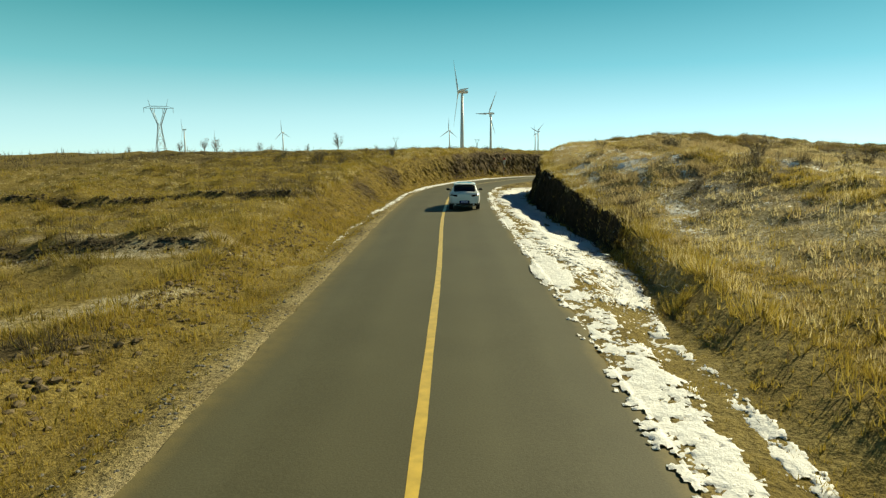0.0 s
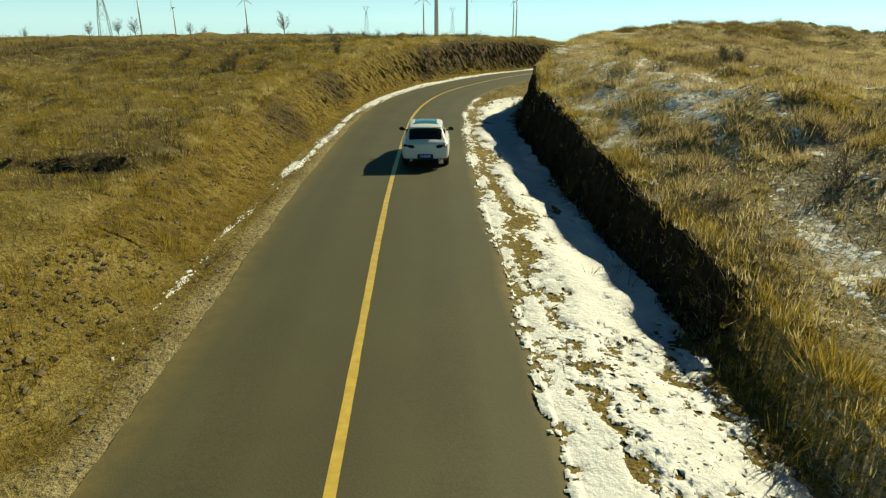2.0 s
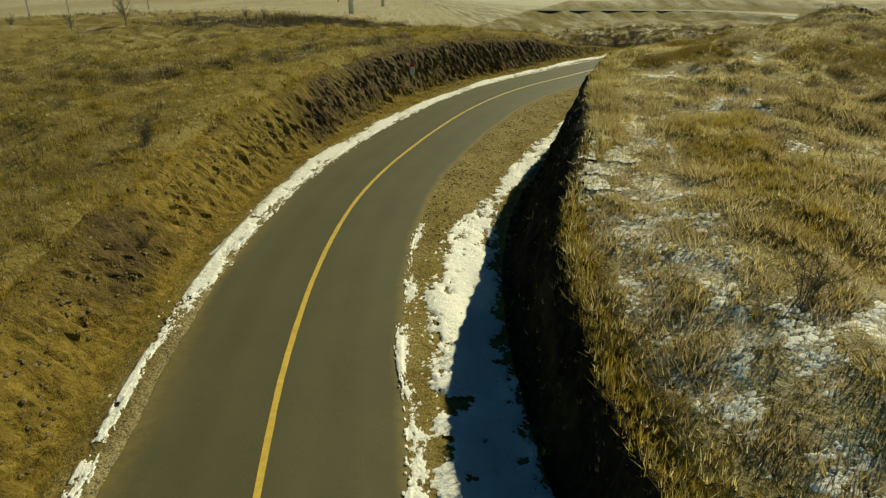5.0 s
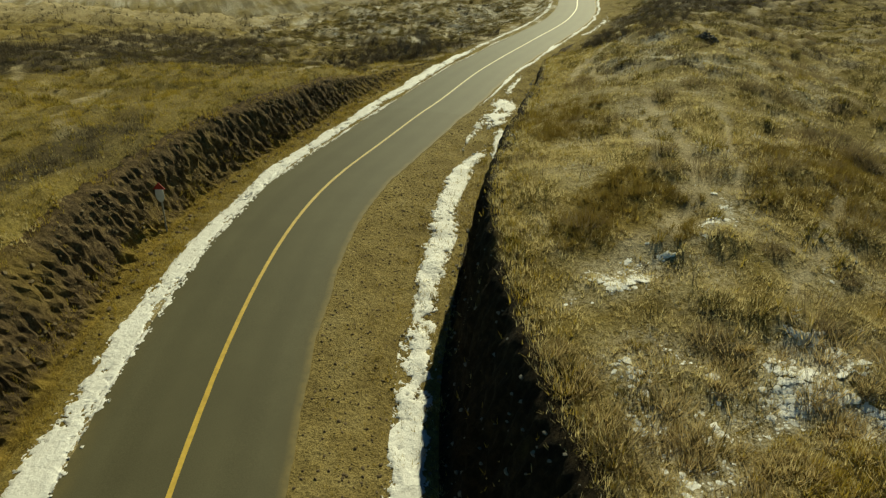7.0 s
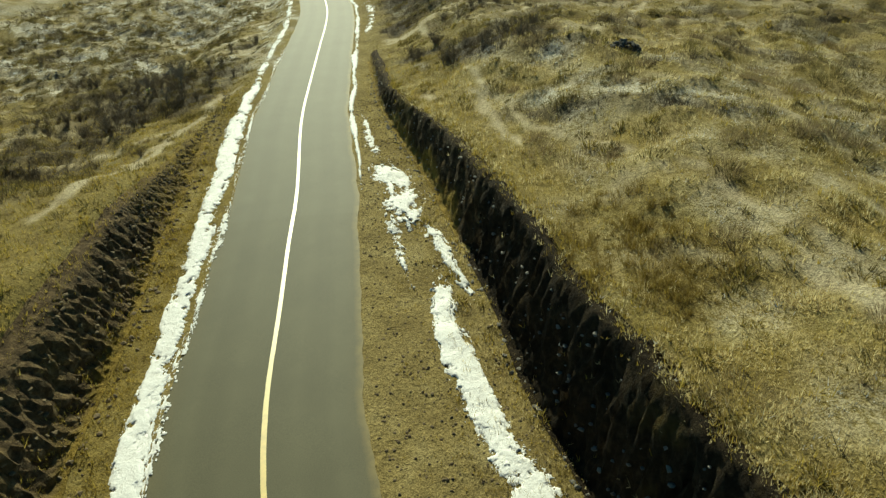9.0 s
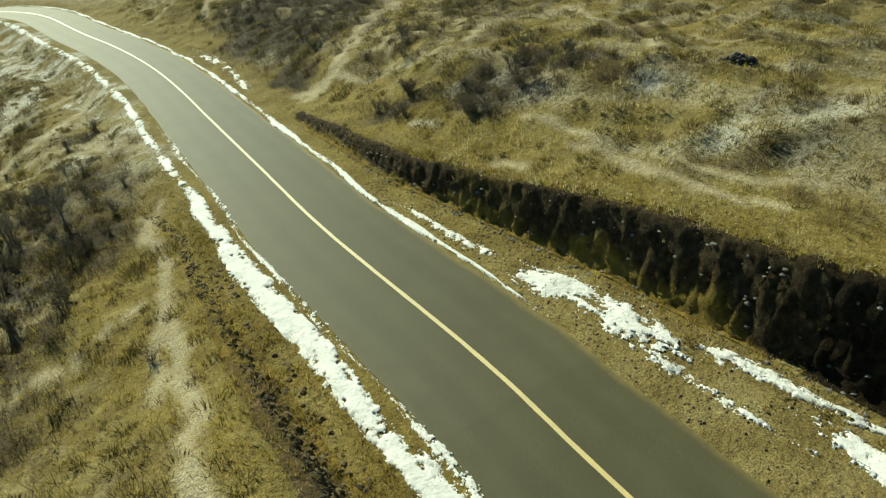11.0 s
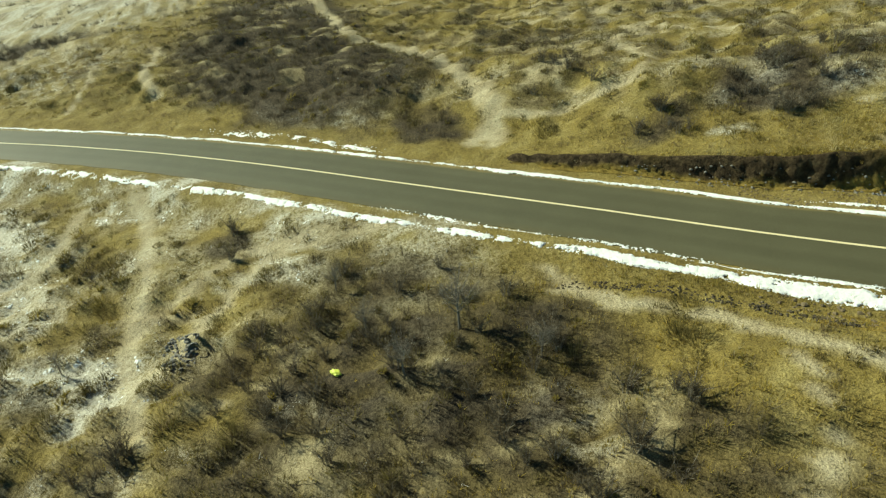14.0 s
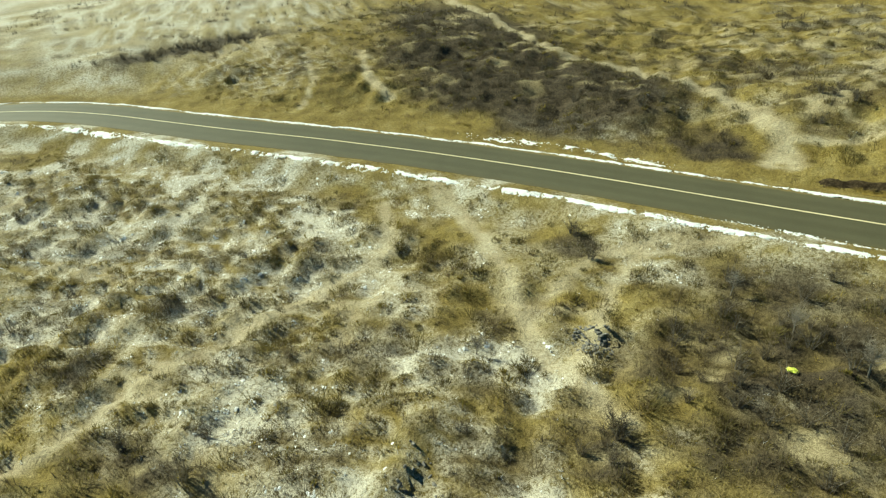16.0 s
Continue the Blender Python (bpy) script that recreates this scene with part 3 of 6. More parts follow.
def covers(x, y, s, d):
    a = np.abs(d)
    brush = blobs(x, y, BRUSH)
    tops = ease(-0.3, 0.25, mounds(x, y))
    brush = np.where((y > 98) & (x < 50), brush * (0.66 + 0.34 * tops), brush)
    brush = np.maximum(brush, 0.4 * ease(0.25, 0.6, mounds(x, y)) * ease(112, 124, s) * (d < 0) * ease(5, 7, a))
    brush = np.maximum(brush, np.where(s > 100, 0.6, 0.15) * ease(0.15, 0.7, ripple(x, y, 6.5, 51) + 0.4 * ripple(x, y, 2.2, 56)) * ease(8, 14, a))
    brush = np.maximum(brush, ease(60, 120, a) * ease(-0.2, 0.5, ripple(x, y, 60, 52)) * np.where(d > 0, 0.3, 0.65))
    path = 0.97 * trails(x, y)
    hoofs = (1 - ease(0.03, 0.13, np.abs(ripple(x, y, 10, 81) + 0.12 * ripple(x, y, 2.2, 82)))) * ease(-0.4, 0.2, ripple(x, y, 17, 83))
    path = np.maximum(path, 0.75 * hoofs * ease(9, 12, a) * ease(68, 84, s) * (a < 60))
    field = (d < 0) * ease(6.3, 7.4, a) * (1 - ease(40, 60, a))
    brush = np.maximum(brush, field * (0.95 * np.exp(-((s - 19.6) / 0.6) ** 2) * ease(-0.5, 0.3, ripple(x, y, 1.6, 84)) + 0.6 * np.exp(-((s - 31.1) / 0.25) ** 2)))
    path = np.maximum(path, 0.55 * ease(158, 172, y) * (1 - ease(30, 45, x)) * ease(40, 60, a))
    verge = (1 - ease(3.1, 3.6, a)) * np.where(d < 0, 1 - ease(75, 95, s), 0.25)
    path = np.maximum(path, 0.55 * verge)
    path = np.maximum(path, 0.16 * (d > 0) * ease(50, 66, s) * (1 - ease(96, 112, s)) * (1 - ease(r_foot(s) - 0.6, r_foot(s), a)))
    path = np.maximum(path, np.where(y > 90, 0.4, 0.15) * ease(0.55, 1.0, ripple(x, y, 6, 53)) * ease(9, 14, a))
    thick = blobs(x, y, BRUSH) * (y > 98)
    frost = blobs(x, y, FROST) * np.where(y > 100, ease(-0.45, 0.25, ripple(x, y, 1.1, 58)), 1.0)
    frost = np.maximum(frost, 0.35 * ease(0.45, 1.0, ripple(x, y, 7, 54)) * (d > 0) * ease(6, 8, a) * (1 - ease(70, 110, s)))
    frost = np.maximum(frost, 0.95 * ease(-0.75 + 0.3 * (s < 140), 0.25, ripple(x, y, 9, 55) + 0.5 * ripple(x, y, 3.5, 59)) * ease(116, 134, s) * (d < 0) * ease(8, 20, x) * (1 - 0.3 * ease(185, 200, s)) * (1 - 0.55 * blobs(x, y, [(36, 126.5, 10, 5, 15, 1.0)])) * (1 - 0.93 * mats(x, y)))
    frost = np.maximum(frost, 0.35 * ease(-0.3, 0.6, ripple(x, y, 3.5, 57)) * (d > 0) * ease(8, 11, a) * (1 - ease(130, 150, s)) * (a < 60))
    frost = np.maximum(frost, field * (0.9 * np.exp(-((s - 18.5) / 0.22) ** 2)))
    # far plain: frost, raised to include the pale haze over it
    frost = np.maximum(frost, 0.9 * ease(184, 195, s) * (d > 0) * ease(4, 9, a) * (0.35 + 0.65 * ease(-0.5, 0.1, ripple(0.3 * s, d, 5, 94))))
    rows = ripple(0.3 * s, d, 1.5, 95)
    frost = np.maximum(frost, 0.95 * ease(-0.3, 0.2, rows) * (d > 0) * ease(7, 8.5, a) * (1 - 0.8 * ease(11.2, 12, a)) * (1 - ease(19, 26, a)) * ease(26, 34, s) * (1 - ease(56, 64, s)))
    bands = np.exp(-((a - 11.0 - 0.3 * ripple(s, d, 6, 96)) / 0.32) ** 2) * (1 - ease(44, 50, s)) + np.exp(-((a - 14.9 - 0.3 * ripple(s, d, 7, 97)) / 0.3) ** 2) * (1 - ease(50, 56, s))
    frost = np.maximum(frost * np.where((d > 0) & (s < 62), 1 - 0.7 * ease(11.6, 12.2, a) * (1 - ease(14.0, 14.6, a)), 1), 0.95 * bands * (d > 0) * ease(18, 26, s))
    frost = frost * (1 - 0.6 * ease(0.0, 0.4, mounds(x, y))) * (1 - blobs(x, y, LUSH))
    # distant ground on the right whitened to stand for bright haze
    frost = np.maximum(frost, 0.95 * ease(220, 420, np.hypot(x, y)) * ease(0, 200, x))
    return np.clip(frost * (1 - np.where(on_slope(x, y), 0.65, 0.92) * path) * (1 - thick * np.where((x > 80) | (x < 14), 0.93, 0.7)), 0, 1), np.clip(brush * (1 - path), 0, 1), np.clip(path, 0, 1)


# ---------------------------------------------------------------- ground
gx, gy = np.meshgrid(spread(-30, 80, 0.47, 4300), spread(0, 162, 0.47, 4300))
gs, gd = station(gx, gy)
gz = terrain(gx, gy, gs, gd, back_set=0.5)
ground_mesh = mesh_from("ground", np.stack([gx, gy, gz], -1).reshape(-1, 3), grid_faces(*gx.shape), GROUND, True)
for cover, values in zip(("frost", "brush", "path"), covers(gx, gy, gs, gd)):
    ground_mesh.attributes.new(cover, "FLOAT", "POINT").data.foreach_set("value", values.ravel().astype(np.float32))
ground = tagged(new("ground", ground_mesh), "dry ochre grassland with frosty patches and trodden paths", "ground", kind="structure")


def bank(name, side, s0, s1, label, soil=None):
    """The bare eroded face of a cut bank, from its foot to the grass on top."""
    s = np.arange(s0, s1, 0.17)
    f = np.concatenate([np.linspace(0, 1, 19), [1.12, 1.3]])
    foot, top = (r_foot(s), r_top(s)) if side > 0 else (l_foot(s), l_top(s))
    a = (foot - 0.15)[:, None] + (top - foot + 0.3)[:, None] * f[None]
    ss = np.broadcast_to(s[:, None], a.shape)
    x, y = along(ss, side * a)
    z = terrain(x, y, ss, side * a)
    high = np.abs(r_high(s) if side > 0 else l_high(s))[:, None]
    mid = np.sin(np.pi * np.clip(f, 0, 1))[None] ** 0.7
    rng = np.random.default_rng(60 + side)
    grit = rng.normal(0, 1, a.shape)
    grit[:, 1:] = (grit[:, 1:] + grit[:, :-1]) / 2
    up = f[None] * np.maximum(high, 0.6)
    broad = 0.35 if side > 0 else 0.16
    streaks = ripple(ss + 0.7 * up, 0.15 * up, 0.5, 65) * (0.15 if side > 0 else 0.25)
    grit = grit * (1 if side > 0 else 0.85)
    relief = broad * (ripple(ss, 0.75 * up, 2.6, 61) + 0.8 * ripple(ss, 0.8 * up, 0.95, 62)) + 0.38 * ripple(ss, up, 0.4, 64) + 0.6 * grit + streaks
    push = mid * 0.6 * np.minimum(0.3, 0.1 + 0.07 * high) * relief
    x2, y2 = along(ss, side * (a + push))
    z = z + 0.05 * mid * np.roll(grit, 3, 0) + np.where(f > 1, -0.1 * (f - 1) / 0.3, 0.03)[None] - 0.3 * (1 - ease(s0, s0 + 1.2, ss) * (1 - ease(s1 - 4, s1, ss + 1.5 * ripple(ss, up, 1.2, 67)))) * (s1 != 94) * (s1 != 70.5)
    face = grid_faces(*a.shape)
    me = mesh_from(name, np.stack([x2, y2, z], -1).reshape(-1, 3), face[:, ::-1] if side < 0 else face, soil or SHADED_SOIL, side > 0)
    foot_soil = (0.14 if side < 0 else 0.3 * ease(93, 97, ss) - 0.4 * (1 - ease(93, 97, ss)))
    scars = 0.62 + 0.38 * ease(-0.5, 0.1, ripple(0.6 * ss, 2 * up, 1.5, 66) + 0.4 * grit)      # bare places in the overgrown part
    talus = np.maximum((side < 0) * (1 - ease(0.5, 1.3, high)) * scars, 1 - ease(foot_soil, foot_soil + 0.18, f[None] + 0.12 * ripple(ss, f[None] + 0 * ss, 4, 63) + 0.06 * grit))
    me.attributes.new("talus", "FLOAT", "POINT").data.foreach_set("value", talus.ravel().astype(np.float32))
    return tagged(new(name, me), label, "bank", kind="structure")


bank("bank_right", 1, 23, 94, "eroded earth face of the roadside cutting, darkened to stand for shade")
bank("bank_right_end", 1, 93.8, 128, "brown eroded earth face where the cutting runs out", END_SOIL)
bank("bank_left", -1, 69, 113, "brown eroded earth bank beside the road", BROWN_SOIL)
bank("bank_left_low", -1, 27, 70.5, "low ochre earth bank half grown over with grass", OCHRE_SOIL)


# ---------------------------------------------------------------- snow
def grain(shape, rng, cell):
    """Smooth random values over a grid, cell steps to a lump."""
    long = 1.5 * cell                      # lumps drawn out along the road
    ny, nx = int(shape[0] / long) + 3, shape[1] // cell + 3
    v = rng.normal(0, 1, (ny, nx))
    iy, ix = np.arange(shape[0]) / long, np.arange(shape[1]) / cell
    y0, x0 = iy.astype(int), ix.astype(int)
    fy, fx = ease(0, 1, iy - y0)[:, None], ease(0, 1, ix - x0)[None]
    a, b = v[np.ix_(y0, x0)], v[np.ix_(y0, x0 + 1)]
    c, d = v[np.ix_(y0 + 1, x0)], v[np.ix_(y0 + 1, x0 + 1)]
    return (a * (1 - fx) + b * fx) * (1 - fy) + (c * (1 - fx) + d * fx) * fy


def snow_band(s0, s1, mid, half, seed, dense=0.0, thick=0.07, step=0.055):
    """A broken strip of old snow along the road: ragged cells over the ground."""
    rng = np.random.default_rng(seed)
    s = np.arange(s0, s1, step)
    u = np.arange(-1.35, 1.3501, step / max(0.25, float(np.max(half(s)))))
    ss, uu = np.meshgrid(s, u, indexing="ij")
    ss = ss + rng.normal(0, 0.012, ss.shape)
    d = mid(ss) + half(ss) * (uu + rng.normal(0, 0.02, ss.shape)) + 0.12 * ripple(ss, uu, 6.5, seed + 4)
    x, y = along(ss, d)
    broad = 0.55 * grain(ss.shape, rng, 8) + 0.55 * grain(ss.shape, rng, 28) + dense + 1.1 * (1 - np.abs(uu) ** 2 * 1.15)
    level = broad + 0.6 * grain(ss.shape, rng, 3) + 0.3 * rng.normal(0, 1, ss.shape)
    foot = np.where(d > 0, r_foot(ss), l_foot(ss))
    level = level - 4 * ease(foot - 0.2, foot + 0.08, np.abs(d)) * (ss < 60)
    level = level - 2.2 * (1 - ease(s0, s0 + 2.5, ss) * (1 - ease(s1 - 2.5, s1, ss)))
    on_road = (d > ROAD_L) & (d < ROAD_R)
    base = np.where(on_road, road_z(ss) + 0.012, terrain(x, y, ss, d))
    z = base + 0.006 + thick * np.where(level < 0, -0.6, np.clip(0.25 + 0.25 * level + 0.5 * broad, 0.1, 1.1))
    # loose crumbs round the rim
    crumb = (level < 0) & (rng.uniform(0, 1, ss.shape) < 0.16 * np.exp(2.2 * level))
    z = np.where(crumb, base + 0.03, z)
    keep = level > -0.15
    f = grid_faces(*ss.shape)
    f = f[(keep.ravel()[f].sum(1) >= 3) | (crumb.ravel()[f].sum(1) >= 1)]
    used, inv = np.unique(f, return_inverse=True)
    return np.stack([x, y, z], -1).reshape(-1, 3)[used], inv.reshape(f.shape)


def snow(name, label, bands):
    vs, fs, k = [], [], 0
    for b in bands:
        v, f = snow_band(*b)
        vs.append(v), fs.append(f + k)
        k += len(v)
    return tagged(new(name, mesh_from(name, np.concatenate(vs), np.concatenate(fs), SNOW, True)), label, "snow", kind="stuff")


snow("snow_left_verge", "ragged strip of old white snow along the road edge", [
    (21, 40, curve([(0, -4.1), (30, -4.05), (36, -3.8), (50, -3.7)]), curve([(0, 0.2), (50, 0.26)]), 100, -1.6, 0.025, 0.04),
    (34, 60, curve([(30, -3.95), (36, -3.8), (48, -3.65), (56, -3.5), (60, -3.45)]), curve([(30, 0.24), (48, 0.3), (60, 0.4)]), 110, -0.55, 0.03, 0.04),
    (52, 90, curve([(50, -3.6), (60, -3.5), (68, -3.6), (74, -3.5), (80, -3.35), (90, -3.45)]), curve([(50, 0.34), (60, 0.42), (68, 0.48), (74, 0.34), (82, 0.3), (90, 0.26)]), 120, 0.1, 0.04, 0.045),
    (55, 92, curve([(50, -3.05), (60, -3.0), (92, -2.95)]), curve([(50, 0.12), (70, 0.2), (92, 0.14)]), 125, -0.9, 0.02, 0.04),
    (82, 120, curve([(80, -3.4), (92, -3.6), (100, -3.85), (108, -3.82), (120, -3.85)]), curve([(80, 0.26), (95, 0.38), (110, 0.4), (120, 0.32)]), 130, 0.35, 0.06, 0.045),
    (117, 135, curve([(117, -3.85), (135, -4.1)]), curve([(117, 0.26), (135, 0.28)]), 132, -0.6, 0.05, 0.045),
    (88, 132, curve([(86, -2.95), (100, -3.02), (132, -3.05)]), curve([(86, 0.12), (100, 0.14), (132, 0.12)]), 140, -1.15, 0.02, 0.035),
    (128, 205, curve([(128, -4.05), (150, -4.15), (205, -4.2)]), curve([(128, 0.28), (150, 0.34), (205, 0.34)]), 150, -0.75, 0.05, 0.06)])
snow("snow_right_verge", "crusted snow with dead grass showing through in the roadside ditch", [
    (-4, 26, curve([(-4, 3.5), (8, 3.35), (26, 3.1)]), curve([(-4, 0.42), (8, 0.46), (26, 0.36)]), 200, -0.45, 0.02, 0.042),
    (2, 16, curve([(2, 4.6), (16, 4.6)]), curve([(2, 0.4), (16, 0.65)]), 210, -0.75, 0.03, 0.04),
    (13, 28, curve([(13, 4.3), (20, 4.9), (28, 5.0)]), curve([(13, 0.6), (20, 1.2), (28, 1.2)]), 215, -0.25, 0.03, 0.04),
    (20, 60, curve([(20, 3.15), (40, 3.02), (60, 2.98)]), curve([(20, 0.3), (36, 0.24), (60, 0.2)]), 220, -0.7, 0.02, 0.042),
    (22, 62, curve([(20, 4.9), (30, 5.0), (36, 4.85), (48, 4.6), (56, 4.75), (62, 5.2)]), curve([(20, 1.15), (30, 1.15), (36, 1.1), (48, 1.05), (56, 0.95), (62, 0.5)]), 230, 0.3, 0.05, 0.065),
    (56, 80, curve([(56, 4.6), (62, 5.3), (67, 5.9), (76, 6.4), (80, 6.5)]), curve([(56, 0.3), (62, 0.34), (70, 0.42), (80, 0.46)]), 240, -0.25, 0.05, 0.045),
    (75, 92, curve([(75, 6.5), (82, 6.55), (88, 5.95), (92, 5.6)]), curve([(75, 0.45), (82, 0.5), (88, 0.45), (92, 0.38)]), 250, 0.3, 0.06, 0.045),
    (82, 93.5, curve([(82, 6.4), (88, 6.0), (93.5, 5.7)]), curve([(82, 0.4), (93.5, 0.35)]), 253, 0.2, 0.06, 0.045),
    (90.5, 97.5, curve([(90, 6.9), (94, 6.3), (97.5, 5.4)]), curve([(90, 0.2), (94, 0.32), (97.5, 0.4)]), 255, -0.2, 0.06, 0.04),
    (92, 98.5, curve([(92, 4.7), (94, 4.45), (98.5, 4.05)]), curve([(92, 0.14), (95, 0.22), (98.5, 0.3)]), 258, -0.1, 0.05, 0.04),
    (96, 104.5, curve([(96, 5.1), (99, 5.0), (102, 4.6), (104.5, 4.2)]), curve([(96, 0.7), (99, 0.95), (102, 0.75), (104.5, 0.4)]), 260, -0.35, 0.06, 0.045),
    (103, 112, curve([(103, 4.0), (112, 3.6)]), curve([(103, 0.3), (112, 0.2)]), 265, -0.9, 0.04, 0.045),
    (100, 205, curve([(100, 3.05), (130, 3.15), (205, 3.25)]), curve([(100, 0.1), (118, 0.15), (132, 0.18), (205, 0.18)]), 270, -0.15, 0.06, 0.06),
    (134, 152, curve([(134, 3.9), (140, 4.6), (152, 4.6)]), curve([(134, 0.3), (152, 0.6)]), 280, -1.05, 0.04, 0.06)])


# ---------------------------------------------------------------- road
def strip(name, s0, s1, d_of, z_off, material, step=1.0):
    """A band along the road: d_of gives the offsets of its long edges, from left to right."""
    s = np.arange(s0, s1, step)
    cols = d_of(s)
    v = []
    for d, dz in zip(cols, z_off):
        x, y = along(s, d)
        v.append(np.stack([x, y, road_z(s) + dz], -1))
    v = np.stack(v, 1)
    return mesh_from(name, v.reshape(-1, 3), grid_faces(len(s), len(cols))[:, ::-1], material)


def wob(s, k, seed):
    return k * ripple(s, s * 0, 3.1, seed) + k * 0.6 * ripple(s, s * 0, 0.9, seed + 1)


cross = np.array([0, 0.004, 0.05, 0.1, 0.15, 0.2, 0.27, 0.34, 0.42, 0.5, 0.58, 0.66, 0.73, 0.8, 0.85, 0.9, 0.95, 0.996, 1])
crown = 0.04 * (1 - (2 * cross - 1) ** 2) - 0.01
crown[[0, -1]] = -0.25
road_mesh = strip("road", -55, 290, lambda s: [(ROAD_L + wob(s, 0.04, 20)) * (1 - f) + (ROAD_R + wob(s, 0.05, 22)) * f for f in cross], crown, ASPHALT, 0.25)
road_s = np.repeat(np.arange(-55, 290, 0.25), len(cross))
road_f = np.tile(cross, len(road_s) // len(cross))
dust = 0.6 * (1 - ease(0.0, 0.1 + 0.03 * ripple(road_s, 0 * road_s, 7, 28), road_f)) * (1 - 0.75 * ease(55, 75, road_s)) + (1 - ease(0, 0.06, 1 - road_f)) * 0.8
worn = sum(np.exp(-((road_f - c) / 0.05) ** 2) for c in (0.13, 0.37, 0.63, 0.87)) * 0.4
for cover, values in (("dust", dust), ("worn", worn)):
    road_mesh.attributes.new(cover, "FLOAT", "POINT").data.foreach_set("value", np.clip(values, 0, 1).astype(np.float32))
road = tagged(new("road", road_mesh), "olive-grey asphalt country road with dusty worn edges", "road", kind="structure")
centre_line = tagged(new("centre_line", strip("centre_line", -55, 290, lambda s: [-0.075 + wob(s, 0.006, 25), 0.075 + wob(s, 0.006, 27)], (0.033, 0.033), LINE_PAINT, 0.25)),
                     "solid yellow painted line along the middle of the road", "road marking", kind="structure")


# ---------------------------------------------------------------- grass and brush
def blades(name, roots, height, width, lean, count, material, label, category, seed, bend=0.5):
    """count thin leaning blades from every root, all in one mesh."""
    rng = np.random.default_rng(seed)
    n = len(roots) * count
    r = np.repeat(roots, count, 0)
    h = np.repeat(height, count) * rng.uniform(0.55, 1.15, n)
    w = width * rng.uniform(0.6, 1.3, n) * (0.6 + 0.4 * np.minimum(h / h.mean(), 1.2))
    a = rng.uniform(0, 2 * np.pi, n)
    spread_out = rng.uniform(0, 1, n) * np.repeat(lean, count)
    out = np.stack([np.cos(a), np.sin(a), 0 * a], -1)
    side = np.stack([-np.sin(a), np.cos(a), 0 * a], -1)
    turn = rng.uniform(-1, 1, n)[:, None]
    side = side * np.cos(turn) + out * np.sin(turn)
    base = r + out * (h * 0.25 * rng.uniform(0, 1, n))[:, None] - [0, 0, 0.04]
    tip = base + out * (h * spread_out * (0.4 + bend))[:, None] + np.stack([0 * h, 0 * h, h * (1 - 0.35 * spread_out)], -1)
    v = np.stack([base - side * w[:, None] / 2, base + side * w[:, None] / 2, tip], 1)
    f = np.arange(n)[:, None] * 3 + [0, 1, 2]
    return tagged(new(name, mesh_from(name, v.reshape(-1, 3), f, material)), label, category, kind="stuff")


def scatter(seed, n, s_range, d_range, clump=0, radius=0.3, inner=0.0):
    """Random roots beside the road, with their covers; clump: roots to a tussock. inner: a strip beside the road to leave out."""
    rng = np.random.default_rng(seed)
    m = n // clump if clump else n
    s, d = rng.uniform(*s_range, m), rng.uniform(*d_range, m)
    d = np.sign(d) * (inner + np.abs(d) * (1 - inner / max(abs(d_range[0]), abs(d_range[1])))) if inner else d
    x, y = along(s, d)
    dome = np.ones(m)
    if clump:
        x, y = np.repeat(x, clump), np.repeat(y, clump)
        wide = np.repeat(radius * rng.lognormal(0, 0.35, m), clump)
        ox, oy = rng.normal(0, 1, len(x)), rng.normal(0, 1, len(x))
        x, y = x + ox * wide, y + oy * wide * 0.8
        dome = np.exp(-(ox * ox + oy * oy) / 3)
    s, d = station(x, y)
    z = terrain(x, y, s, d)
    return rng, x, y, z, s, d, *covers(x, y, s, d), dome


def on_face(s, d):
    """How far a point lies on a bare bank face."""
    a = np.abs(d)
    foot, top = np.where(d > 0, r_foot(s), l_foot(s)), np.where(d > 0, r_top(s), l_top(s))
    high = np.where(d > 0, r_high(s), l_high(s))
    low = np.where(d > 0, foot, foot + 0.42 * (top - foot))
    return ease(low - 0.15, low + 0.1, a) * (1 - ease(top - 0.05, top + 0.15, a)) * ease(0.5, 1.2, high) * np.where(d > 0, 1, 0.1 + 0.65 * ease(24, 32, s) + 0.25 * ease(52, 62, s))


